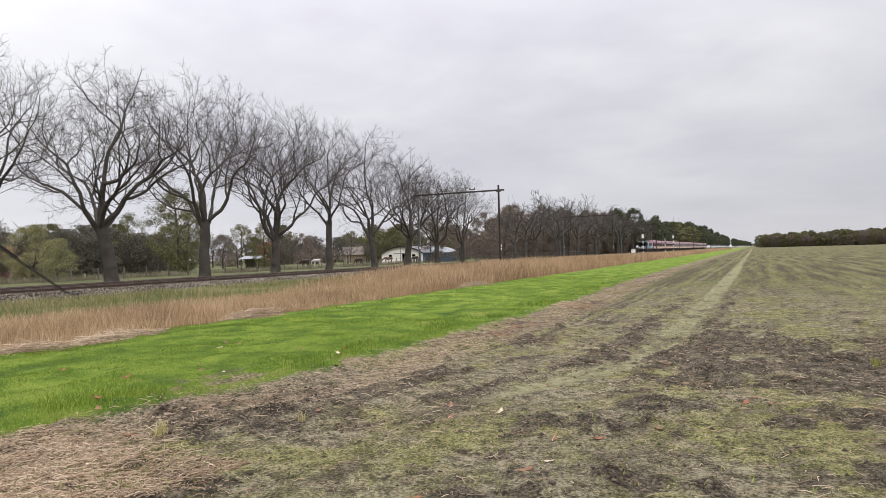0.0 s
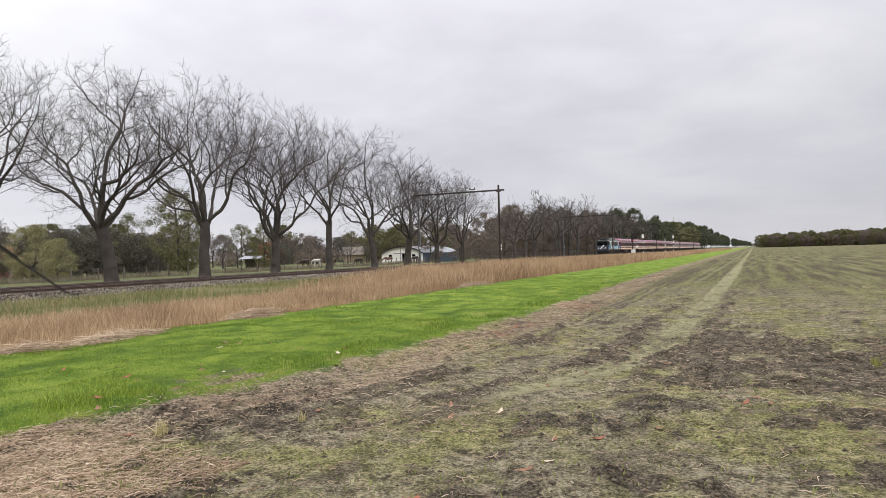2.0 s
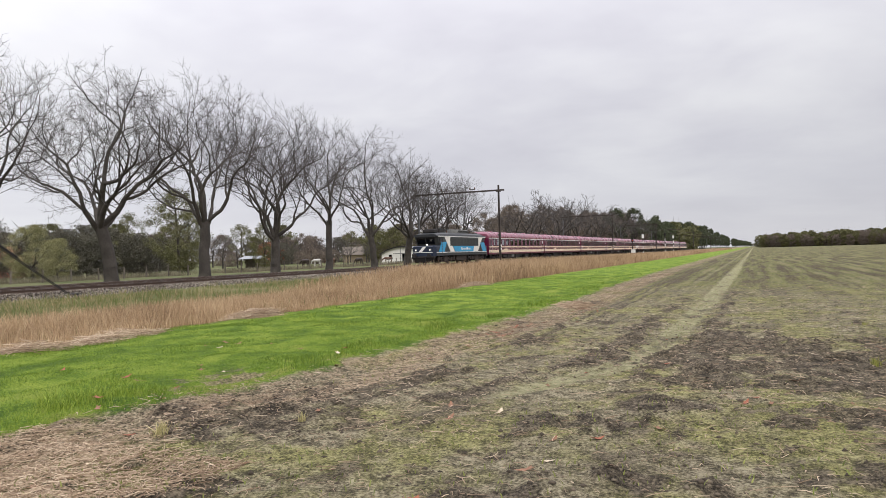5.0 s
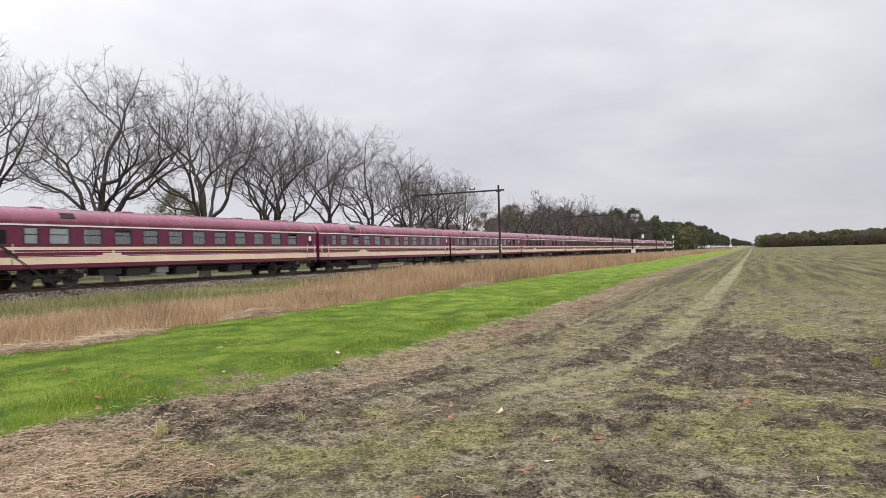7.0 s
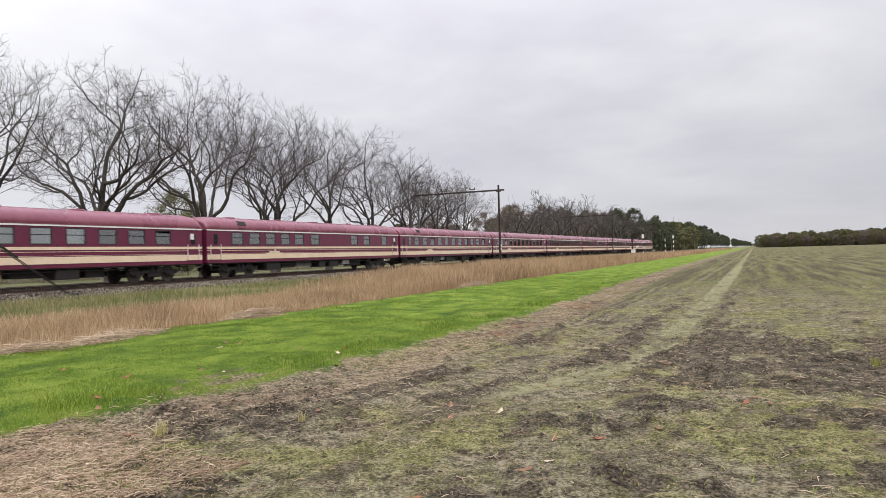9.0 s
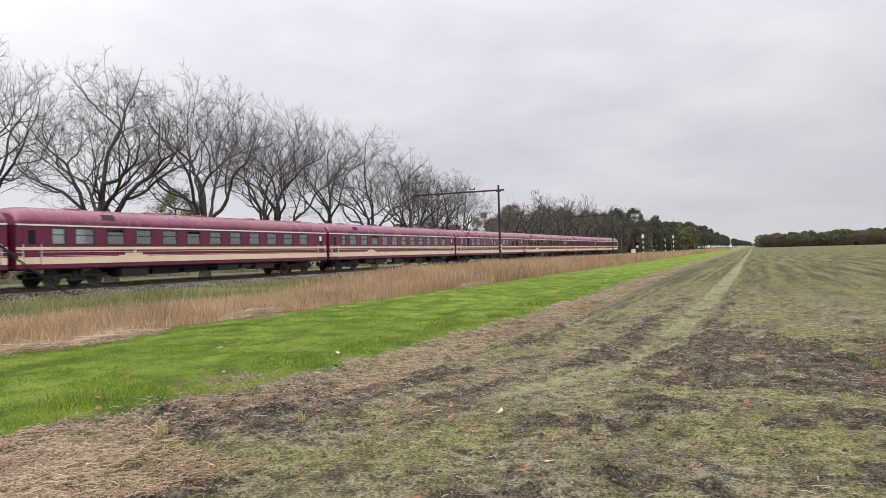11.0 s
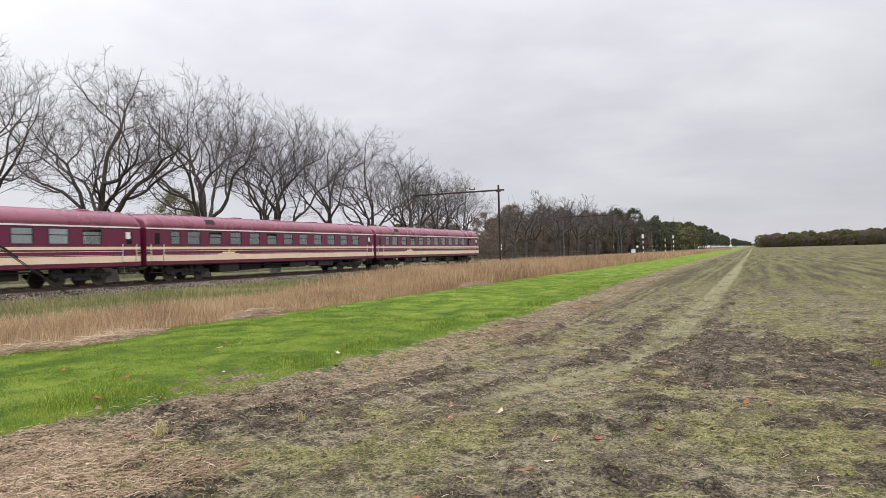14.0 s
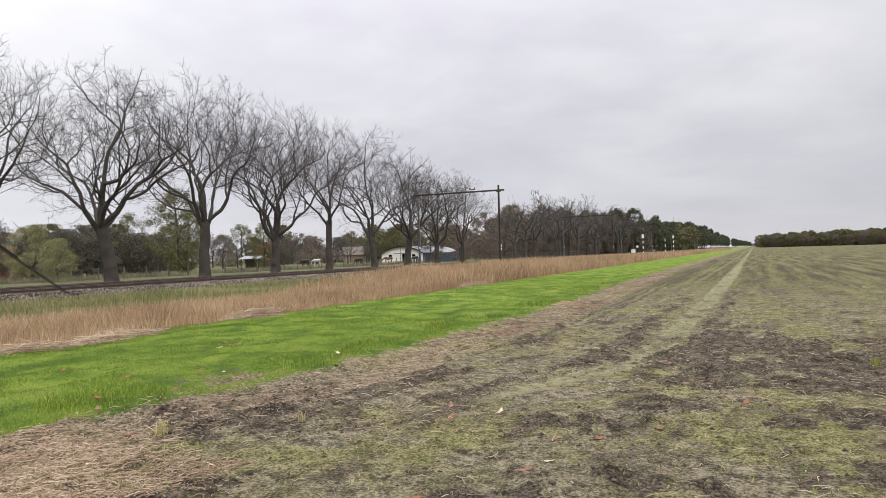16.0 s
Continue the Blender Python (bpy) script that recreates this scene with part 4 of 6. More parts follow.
def sprout(rs, parent, n, lo, hi, angle, length, r0, segs, wander, lift, ends=1):
    """Side branches along a branch, and one that carries on from its tip."""
    pts, rad = parent
    out = []
    for i in range(n):
        t = lo + (hi - lo) * (i + rs.rand()) / n
        if i < ends:
            t = 1.0
        f = t * (len(pts) - 1)
        k = min(int(f), len(pts) - 2)
        p = pts[k] + (pts[k + 1] - pts[k]) * (f - k)
        d = pts[k + 1] - pts[k]
        d = d / np.linalg.norm(d)
        side = np.cross(d, rs.randn(3))
        side = side / (np.linalg.norm(side) + 1e-9)
        a = angle * (0.7 + 0.6 * rs.rand()) * (0.45 if i < ends else 1)
        nd = d * math.cos(a) + side * math.sin(a)
        rr = min(r0 * (0.8 + 0.4 * rs.rand()), np.interp(f, np.arange(len(rad)), rad) * 0.85)
        ln = length * (0.65 + 0.7 * rs.rand()) * (1.15 - 0.45 * t)
        out.append(grow(rs, p, nd, ln, rr, rr * 0.35, segs, wander, lift))
    return out


def oak_meshes(seed, height=16.5, fork=4.6, rx=5.8, trunk_r=0.46, tilts=(8, 34, 46, 54, 40), lean=(0.0, 0.0), rmin=0.0105, sprays=4, turn=0.0):
    """A bare oak: heavy sinuous limbs leave the fork, divide again and again into the free room of a domed crown, and end in sprays of twigs."""
    rnd = random.Random(seed)
    zc = fork + (height - fork) * 0.40
    up, down = height - zc, zc - fork * 0.72
    lobe = [rnd.uniform(0, 6.28) for _ in range(2)]
    room = {}

    def reach(p):
        a = math.atan2(p[1], p[0])
        w = rx * (1 + 0.08 * math.sin(2 * a + lobe[0]) + 0.07 * math.sin(3 * a + lobe[1]))
        h = up if p[2] > zc else down
        return math.sqrt((p[0] * p[0] + p[1] * p[1]) / (w * w) + ((p[2] - zc) / h) ** 2)

    def cell(p):
        return (int(p[0] * 0.9 + 100), int(p[1] * 0.9 + 100), int(p[2] * 0.9))

    gauss = lambda k: Vector((rnd.gauss(0, k), rnd.gauss(0, k), rnd.gauss(0, k)))
    segs, ends = [], []
    p = Vector((0, 0, -0.25))
    n = 9
    for i in range(n):
        q = Vector((lean[0] * ((i + 1) / n) ** 1.5 + rnd.gauss(0, 0.03), lean[1] * ((i + 1) / n) ** 1.5 + rnd.gauss(0, 0.03), -0.25 + (fork + 0.25) * (i + 1) / n))
        flare = lambda t: trunk_r * (1 + 0.4 * math.exp(-t * 9)) * (1 - 0.14 * t)
        segs.append((p, q, flare(i / n), flare((i + 1) / n)))
        p = q
    line = deque()
    for k, tilt in enumerate(tilts):
        a = turn + 2.4 * k + rnd.uniform(-0.3, 0.3)
        t = radians(tilt)
        d = Vector((math.cos(a) * math.sin(t), math.sin(a) * math.sin(t), math.cos(t)))
        r = trunk_r * (0.45 if k == 0 else rnd.uniform(0.33, 0.43))
        line.append((p - Vector((0, 0, 0.0 if k == 0 else rnd.uniform(0.1, 0.9))), d, r))
    while line:
        p, d, r = line.popleft()
        length = (0.62 + 6.3 * r ** 0.72) * rnd.uniform(0.8, 1.2) * height / 16.5
        m = max(2, int(length / 0.5))
        r1 = r * 0.9
        for i in range(m):
            e = reach(p)
            h = up if p[2] > zc else down
            out = Vector((p[0] / rx ** 2, p[1] / rx ** 2, (p[2] - zc) / h ** 2)).normalized()
            d = d + gauss(0.135) + Vector((0, 0, (0.07 if r > 0.03 else 0.02) if d.z < 0.6 else 0.0)) + out * (0.03 if e < 0.75 else -0.9 * max(0.0, e - 0.88) * (1 if r > 0.02 else 0.2))
            d = d.normalized()
            q = p + d * (length / m)
            a, b = r + (r1 - r) * i / m, r + (r1 - r) * (i + 1) / m
            segs.append((p, q, a, b))
            c = cell(q)
            room[c] = room.get(c, 0) + 1
            if 0.02 < r < 0.2 and e > 0.4 and rnd.random() < 0.17:
                ax = d.orthogonal().normalized()
                ax.rotate(Quaternion(d, rnd.uniform(0, 6.28)))
                line.append((q, (d * 0.6 + ax * 0.8).normalized(), min(0.034, b * 0.5) * rnd.uniform(0.6, 1.0)))
            p = q
        e = reach(p)
        if r1 < rmin or (e > 1.03 and r1 < 0.04):
            ends.append((p, d))
            continue
        if e > 0.93:
            r1 *= 0.7
        f = rnd.uniform(0.5, 0.74)
        for part_of, ang in ((f, rnd.uniform(10, 26)), (1 - f, rnd.uniform(32, 58))):
            best = None
            for _ in range(6):
                ax = d.orthogonal().normalized()
                ax.rotate(Quaternion(d, rnd.uniform(0, 6.28)))
                t = radians(ang)
                nd = (d * math.cos(t) + ax * math.sin(t)).normalized()
                far = p + nd * 1.6
                cost = room.get(cell(far), 0) + 0.7 * room.get(cell(p + nd * 3.0), 0) + 6 * max(0, reach(far) - 0.95) + (3.5 if nd.z < (0.1 if r1 > 0.05 else -0.3) else 0) + rnd.random()
                if best is None or cost < best[0]:
                    best = (cost, nd)
            c = cell(p + best[1] * 1.6)
            room[c] = room.get(c, 0) + 1
            line.append((p, best[1], r1 * part_of ** 0.46))
    A, B = np.array([tuple(g[0]) for g in segs]), np.array([tuple(g[1]) for g in segs])
    ra, rb = np.array([g[2] for g in segs]), np.array([g[3] for g in segs])
    rs = np.random.RandomState(seed)

    def frames(t):
        u = np.cross(t, np.where(np.abs(t[:, 2:3]) < 0.9, np.array([[0, 0, 1.0]]), np.array([[1.0, 0, 0]])))
        u /= np.linalg.norm(u, axis=1)[:, None] + 1e-9
        return u, np.cross(t, u)

    def prisms(a, b, r0, r1, sides):
        t = (b - a) / (np.linalg.norm(b - a, axis=1)[:, None] + 1e-9)
        u, w = frames(t)
        a = a - t * (r0 * 0.35)[:, None]
        V = []
        for c, rr in ((a, r0), (b, r1)):
            for i in range(sides):
                an = 2 * math.pi * i / sides
                V.append(c + (u * math.cos(an) + w * math.sin(an)) * rr[:, None])
        j = np.arange(sides)
        f = np.stack([j, (j + 1) % sides, (j + 1) % sides + sides, j + sides], -1)
        return np.stack(V, 1).reshape(-1, 3), (f[None] + (2 * sides) * np.arange(len(a))[:, None, None]).reshape(-1, 4)

    def together(lots):
        V, F, o = [], [], 0
        for v, f in lots:
            V.append(v)
            F.append(f + o)
            o += len(v)
        return np.concatenate(V), np.concatenate(F)
    big, thin = ra > 0.075, ra < 0.028
    mid = ~big & ~thin
    v, f = prisms(A[big], B[big], ra[big], rb[big], 9)
    wood = bulk("trunk", v, f, M["bark"], True)
    # sprays of twigs at the ends and along the thinnest wood
    P, D = np.array([tuple(g[0]) for g in ends]), np.array([tuple(g[1]) for g in ends])
    P, D = np.repeat(P, sprays, 0), np.repeat(D, sprays, 0)
    k = np.repeat(np.nonzero(thin)[0], max(1, sprays // 3))
    w = rs.rand(len(k))[:, None]
    P, D = np.concatenate([P, A[k] * w + B[k] * (1 - w)]), np.concatenate([D, B[k] - A[k]])
    D = D / (np.linalg.norm(D, axis=1)[:, None] + 1e-9)
    D = D + 0.6 * rs.randn(len(P), 3) + np.array((0, 0, 0.08))
    D /= np.linalg.norm(D, axis=1)[:, None]
    ln = (0.18 + 0.42 * rs.rand(len(P)))[:, None]
    Q = P + D * ln
    D2 = D + 0.5 * rs.randn(len(P), 3) + np.array((0, 0, 0.1))
    R = Q + D2 / np.linalg.norm(D2, axis=1)[:, None] * ln * 0.7
    one = np.ones(len(P)) * (rmin / 0.012)
    lots = [prisms(A[mid], B[mid], ra[mid], rb[mid], 5), prisms(A[thin], B[thin], ra[thin], rb[thin], 3), prisms(P, Q, 0.0085 * one, 0.0065 * one, 3)]
    if sprays > 3:
        lots.append(prisms(Q, R, 0.0065 * one, 0.0035 * one, 3))
    v, f = together(lots)
    return wood, bulk("crown", v, f, M["twig"], False)


def tree(name, meshes, label, category, group, m, names=("trunk", "crown")):
    t = thing(name, label, category, group, m)
    for n, me in zip(names, meshes):
        part(n, me, None, t)
    return t


OAKS = [
    oak_meshes(3, 16.4, 4.5, 5.9, 0.50, (6, 46, 36, 28, 40, 52), (-0.45, -0.45), turn=3.4),
    oak_meshes(8, 18.0, 4.7, 5.7, 0.46, (5, 24, 32, 40, 28, 54), (0.1, 0.1), turn=0.9),
    oak_meshes(14, 17.8, 3.8, 6.2, 0.47, (6, 50, 56, 40, 30, 44, 24), (0.0, 0.0), turn=2.2),
    oak_meshes(21, 17.6, 5.6, 5.5, 0.38, (5, 28, 40, 34, 22), (0.1, 0.0), turn=5.0),
    oak_meshes(27, 17.2, 4.2, 6.0, 0.44, (10, 36, 46, 52, 28), (-0.3, -0.3), turn=1.2)]


def build_oak_row():
    order = (1, 3, 0, 1, 2, 3, 4, 0, 2, 4)
    sizes = (0.95, 0.97, 0.98, 1.03, 0.98, 1.0, 0.97, 0.96, 0.85, 0.8)
    turns = (40, 95, 0, 0, 0, 0, 0, 130, 200, 80)
    for i in range(10):
        m = pose(ROW_X + random.uniform(-0.4, 0.4), 36.6 + ROW_STEP * (i - 2), 0.08, 0, 0, turns[i]) @ Matrix.Scale(sizes[i], 4)
        tree("oak_tree", OAKS[order[i]], "tall bare oak with spreading limbs in meadow grass", "tree", "oaks in the row beside the track", m)


build_oak_row()


# ---- leafy trees and shrubs, built of many small leaves on limbs ----
# pine and brown have distance haze mixed into a lighter leaf colour
LEAF = {
    "pine": per_island("dark_conifer_foliage", [(0.15, (0.03, 0.04, 0.02)), (0.5, (0.068, 0.083, 0.042)), (0.9, (0.125, 0.135, 0.075))]),
    "olive": per_island("young_olive_leaves", [(0.15, (0.065, 0.066, 0.026)), (0.5, (0.12, 0.118, 0.048)), (0.9, (0.2, 0.185, 0.085))]),
    "willow": per_island("pale_willow_leaves", [(0.15, (0.14, 0.135, 0.06)), (0.5, (0.25, 0.24, 0.11)), (0.9, (0.36, 0.34, 0.18))]),
    "brown": per_island("brown_bare_brush", [(0.15, (0.085, 0.066, 0.052)), (0.5, (0.165, 0.13, 0.102)), (0.9, (0.25, 0.205, 0.165))]),
    "hedge": per_island("brown_green_hedge", [(0.15, (0.06, 0.058, 0.042)), (0.5, (0.098, 0.092, 0.066)), (0.9, (0.145, 0.132, 0.098))]),
    "rust": per_island("rust_red_leaves", [(0.15, (0.13, 0.04, 0.022)), (0.5, (0.24, 0.085, 0.045)), (0.9, (0.32, 0.16, 0.09))]),
}


def leafy_meshes(seed, kind, height, width, leaves=3500, size=0.22, trunk=0.16, low=0.15, sparse=0.5, cone=False, slim=0.45):
    rs = np.random.RandomState(seed)
    stem = grow(rs, np.array((0, 0, -0.2)), np.array((0.02, 0, 1.0)), height * 0.9, trunk, trunk * 0.3, 7, 0.04, 0.02)
    limbs = sprout(rs, stem, 16, low + 0.1, 0.95, 0.9, width * 0.5, trunk * 0.4, 4, 0.12, 0.05)
    v, f = tubes([stem] + [], 8)
    v2, f2 = tubes(limbs, 5)
    wood = bulk("trunk", np.concatenate([v, v2]), np.concatenate([f, f2 + len(v)]), M["bark"], True)
    # clumps on an uneven crown, leaves thrown round each clump
    nb = 95
    u = rs.rand(nb)
    zz = low + (1 - low) * u
    prof = (1.05 - u) ** 0.75 if cone else np.sqrt(np.clip(1 - (2 * u - 0.95) ** 2, 0.03, 1))
    a = rs.rand(nb) * 2 * np.pi
    rr = width * 0.5 * prof * (0.35 + 0.65 * np.sqrt(rs.rand(nb)))
    c = np.stack([rr * np.cos(a), rr * np.sin(a), zz * height], -1)
    cr = width * (0.07 + 0.10 * rs.rand(nb)) * (0.7 if cone else 1)
    which = rs.randint(0, nb, leaves)
    d = rs.randn(leaves, 3)
    d /= np.linalg.norm(d, axis=1)[:, None]
    p = c[which] + d * (cr[which] * rs.rand(leaves) ** sparse)[:, None] * (1, 1, 0.8)
    p[:, 2] = np.clip(p[:, 2], 0.1, height * 1.02)
    t = rs.randn(leaves, 3)
    t /= np.linalg.norm(t, axis=1)[:, None]
    b = np.cross(t, rs.randn(leaves, 3))
    b /= np.linalg.norm(b, axis=1)[:, None]
    s = size * (0.6 + 0.8 * rs.rand(leaves))[:, None]
    q = np.stack([p - t * s, p + b * s * slim * 1.6, p + t * s], 1)
    fi = np.arange(leaves)[:, None] * 3 + np.array([0, 1, 2])
    return wood, bulk("crown", q.reshape(-1, 3), fi, LEAF[kind])


def build_background():
    # distant bare oaks, lighter than the row
    thin = [oak_meshes(31, 15.0, 4.0, 5.6, 0.36, rmin=0.021, sprays=3), oak_meshes(37, 14.4, 3.6, 5.6, 0.34, (10, 40, 30, 48), rmin=0.021, sprays=3), oak_meshes(43, 11.0, 2.4, 3.4, 0.19, (5, 24, 30, 34), rmin=0.02, sprays=3)]
    far_oaks = [(-43.5, 132), (-44, 141), (-45, 151), (-43, 162), (-45, 173), (-43, 184), (-48, 196), (-44, 212), (-47, 230), (-44, 250)]
    for i, (x, y) in enumerate(far_oaks):
        s = (0.92, 1.14, 1.2, 1.32, 1.42, 1.44, 1.42, 1.4, 1.42, 1.46)[i]
        tree("bare_tree", thin[i % 2], "bare brown broadleaf tree at the wood's edge", "tree", "bare trees at the wood's edge", pose(x, y, 0.05, 0, 0, 67 * i) @ Matrix.Scale(s, 4))
    meadow = [(-90, 101, 1.0), (-84, 78, 0.7), (-96, 112, 0.9), (-100, 128, 0.9), (-118, 160, 1.05), (-112, 168, 0.9), (-105, 170, 0.95), (-122, 190, 1.1), (-110, 188, 1.0), (-128, 178, 1.0), (-92, 158, 0.85), (-76, 122, 0.7), (-104, 96, 0.8), (-130, 210, 1.1), (-99, 186, 0.9), (-88, 150, 0.8)]
    for i, (x, y, s) in enumerate(meadow):
        tree("bare_tree", thin[2], "slender bare tree beyond the meadow", "tree", "bare trees beyond the meadow", pose(x, y, 0, 0, 0, 51 * i) @ Matrix.Scale(s, 4))
    kinds = {
        "pine": [leafy_meshes(1, "pine", 17, 8, 7500, 0.26, 0.22, 0.2), leafy_meshes(2, "pine", 15, 9, 7500, 0.26, 0.22, 0.12)],
        "brown": [leafy_meshes(3, "brown", 11, 9, 7500, 0.42, 0.14, 0.05, 0.8, slim=0.09), leafy_meshes(4, "brown", 9, 9, 7500, 0.42, 0.12, 0.02, 0.8, slim=0.09)],
        "olive": [leafy_meshes(5, "olive", 11, 8.0, 17000, 0.11, 0.2, 0.05, 0.42), leafy_meshes(6, "olive", 12, 9, 7500, 0.24, 0.2, 0.1)],
        "willow": [leafy_meshes(7, "willow", 5.3, 4.8, 17000, 0.11, 0.14, 0.03, 0.42, slim=0.15)],
        "rust": [leafy_meshes(8, "rust", 5.5, 5, 5000, 0.14, 0.1, 0.1)],
        "shrub": [leafy_meshes(9, "hedge", 7, 7.5, 12000, 0.13, 0.14, 0.02), leafy_meshes(10, "brown", 4.2, 7, 7500, 0.26, 0.08, 0.0, 0.8, slim=0.1)],
    }
    far_kinds = {
        "pine": [leafy_meshes(1, "pine", 17, 8, 2200, 0.5, 0.22, 0.2)],
        "brown": [leafy_meshes(3, "brown", 11, 9, 2200, 0.6, 0.14, 0.02, 0.8, slim=0.25)],
        "olive": [leafy_meshes(6, "olive", 12, 9, 2200, 0.5, 0.2, 0.05)],
    }
    words = {"pine": "dark green pine tree in the wood", "brown": "brown leafless brushy tree in the wood", "olive": "tree in young olive-green leaf", "willow": "pale green willow bush by the meadow", "rust": "rust-red leaved small tree", "shrub": "brown-green rounded shrub behind the meadow"}

    def plant(kind, k, x, y, s=1.0, sz=None):
        ms = far_kinds[kind] if y > 470 else kinds[kind]
        m = pose(x, y, 0.0, 0, 0, (37 * x + 91 * y) % 360) @ Matrix.Diagonal((s, s, sz or s, 1))
        tree(kind + "_tree" if kind != "shrub" else "shrub", ms[k % len(ms)], words[kind], "tree" if kind != "shrub" else "shrub", "trees of the far wood" if kind in ("pine", "brown") else "", m)

    # round the meadow
    plant("willow", 0, -62, 44.0)
    plant("willow", 0, -66, 49.5, 0.8)
    plant("shrub", 0, -80, 51, 1.0)
    plant("shrub", 0, -78, 56.5, 0.75)
    plant("shrub", 0, -108, 81, 1.0)
    plant("shrub", 0, -112, 91, 1.05)
    plant("shrub", 0, -115, 100, 0.9)
    plant("olive", 0, -90, 80, 0.6, 0.85)
    plant("olive", 0, -74, 74, 1.06)
    for x, y, k in ((-79, 60.5, 0.85), (-81, 65, 0.95), (-82, 69.5, 0.9), (-80, 73, 0.75), (-84, 77, 0.7), (-92, 88, 0.8), (-96, 94, 0.7)):
        plant("shrub", 0, x, y, k)
    plant("olive", 0, -80, 82, 0.85)
    plant("olive", 0, -74, 93, 0.55, 0.7)
    plant("rust", 0, -104, 132)
    plant("rust", 0, -116, 152, 0.8)
    rs = random.Random(4)
    for i in range(26):
        u = i / 25
        x, y = -112 - 30 * rs.random() + 20 * u, 76 + 150 * u + rs.uniform(-3, 3)
        plant("shrub", 1 if rs.random() < 0.65 else 0, x, y, rs.uniform(0.75, 1.15))
    for i in range(46):
        u = i / 45
        plant("brown" if rs.random() < 0.7 else "olive", i, -122 - 34 * rs.random(), 84 + 190 * u + rs.uniform(-4, 4), rs.uniform(0.7, 1.0))
    for i in range(16):
        y = 92 + 9 * i
        tree("bare_tree", thin[2], "slender bare tree beyond the meadow", "tree", "bare trees beyond the meadow", pose(-108 - 12 * rs.random(), y, 0, 0, 0, 77 * i) @ Matrix.Scale(rs.uniform(0.85, 1.15), 4))
    for i, (x, y) in enumerate(((-46, 268), (-49, 282), (-46, 297), (-50, 312), (-47, 328))):
        tree("bare_tree", thin[i % 2], "bare brown broadleaf tree at the wood's edge", "tree", "bare trees at the wood's edge", pose(x, y, 0.05, 0, 0, 67 * i) @ Matrix.Scale(1.4, 4))
    for x, y, s in ((-98, 171, 1.0), (-92, 172, 0.9), (-104, 184, 1.0), (-88, 178, 0.85), (-84, 186, 0.9)):
        plant("olive", 1, x, y, s * 0.85)
    # the wood beside the line
    for i in range(34):
        plant("brown", 0, -53 - rs.random() * 8, 168 + 5.4 * i + rs.uniform(-2, 2), 0.95 + 0.012 * i + rs.uniform(-0.1, 0.1), 1.1 + 0.014 * i + rs.uniform(-0.1, 0.15))
    for i in range(64):
        u = i / 63
        y = 178 + 250 * u + rs.uniform(-5, 5)
        x = -66 - rs.random() ** 2 * 45
        plant("brown" if rs.random() < 0.72 else "olive", 1 if i % 3 else 0, x, y, rs.uniform(0.85, 1.15))
    for i in range(26):
        plant("brown", i, -50 - rs.random() * 14, 128 + 6.2 * i, rs.uniform(0.45, 0.85))
    for i in range(40):
        y = 262 + 6.0 * i + rs.uniform(-2, 2)
        plant("pine" if rs.random() < 0.5 else ("brown" if i < 26 else "olive"), i, -47 - rs.random() * 10, y, rs.uniform(0.9, 1.15))
    for i in range(34):
        y = 500 + 11 * i + rs.uniform(-3, 3)
        kind = "olive" if i < 12 and rs.random() < 0.6 else "pine"
        plant(kind, i, -45 - rs.random() * 9, y, rs.uniform(1.1, 1.45) * (1.2 if kind == "olive" else 1.0))
    for i in range(30):
        plant("pine", i, -42 - rs.random() * 10, 890 + 52 * i, rs.uniform(1.05, 1.25))
    for i in range(26):
        u = i / 25
        plant("pine", i, -44 + 30 * u + rs.uniform(-3, 3), 2380 + 1000 * u, rs.uniform(1.0, 1.3))
    for i in range(9):
        plant("olive", i, -16 + 7 * i, 3390, rs.uniform(0.9, 1.1))
    # the wood across the field; its paler kinds stand in for haze
    for i in range(70):
        u = i / 69
        plant("brown" if rs.random() < 0.5 else "olive", i, 5 + 134 * u + rs.uniform(-1.2, 1.2), 634 - 40 * u + rs.uniform(-2, 5), rs.uniform(0.7, 1.05), rs.uniform(0.62, 0.95))
    for i in range(80):
        u = i / 79
        x, y = 6 + 132 * u + rs.uniform(-1.5, 1.5), 640 - 40 * u + rs.uniform(0, 18)
        plant(("olive", "brown")[rs.choice((0, 1))], i, x, y, 1.25 * rs.uniform(0.6, 0.74) * (1 + 0.16 * u) * 1.08)


build_background()


# ---- line-side things ----
def lattice_post(height, top_w=0.16, base_w=0.24):
    """An H-section mast."""
    m = Mesh()
    for s in (-1, 1):
        m.loft([[(s * base_w / 2 - 0.012, -0.11, -0.3), (s * base_w / 2 + 0.012, -0.11, -0.3), (s * base_w / 2 + 0.012, 0.11, -0.3), (s * base_w / 2 - 0.012, 0.11, -0.3)], [(s * top_w / 2 - 0.012, -0.1, height), (s * top_w / 2 + 0.012, -0.1, height), (s * top_w / 2 + 0.012, 0.1, height), (s * top_w / 2 - 0.012, 0.1, height)]])
    m.loft([[(-base_w / 2, -0.012, -0.3), (base_w / 2, -0.012, -0.3), (base_w / 2, 0.012, -0.3), (-base_w / 2, 0.012, -0.3)], [(-top_w / 2, -0.012, height), (top_w / 2, -0.012, height), (top_w / 2, 0.012, height), (-top_w / 2, 0.012, height)]])
    return m


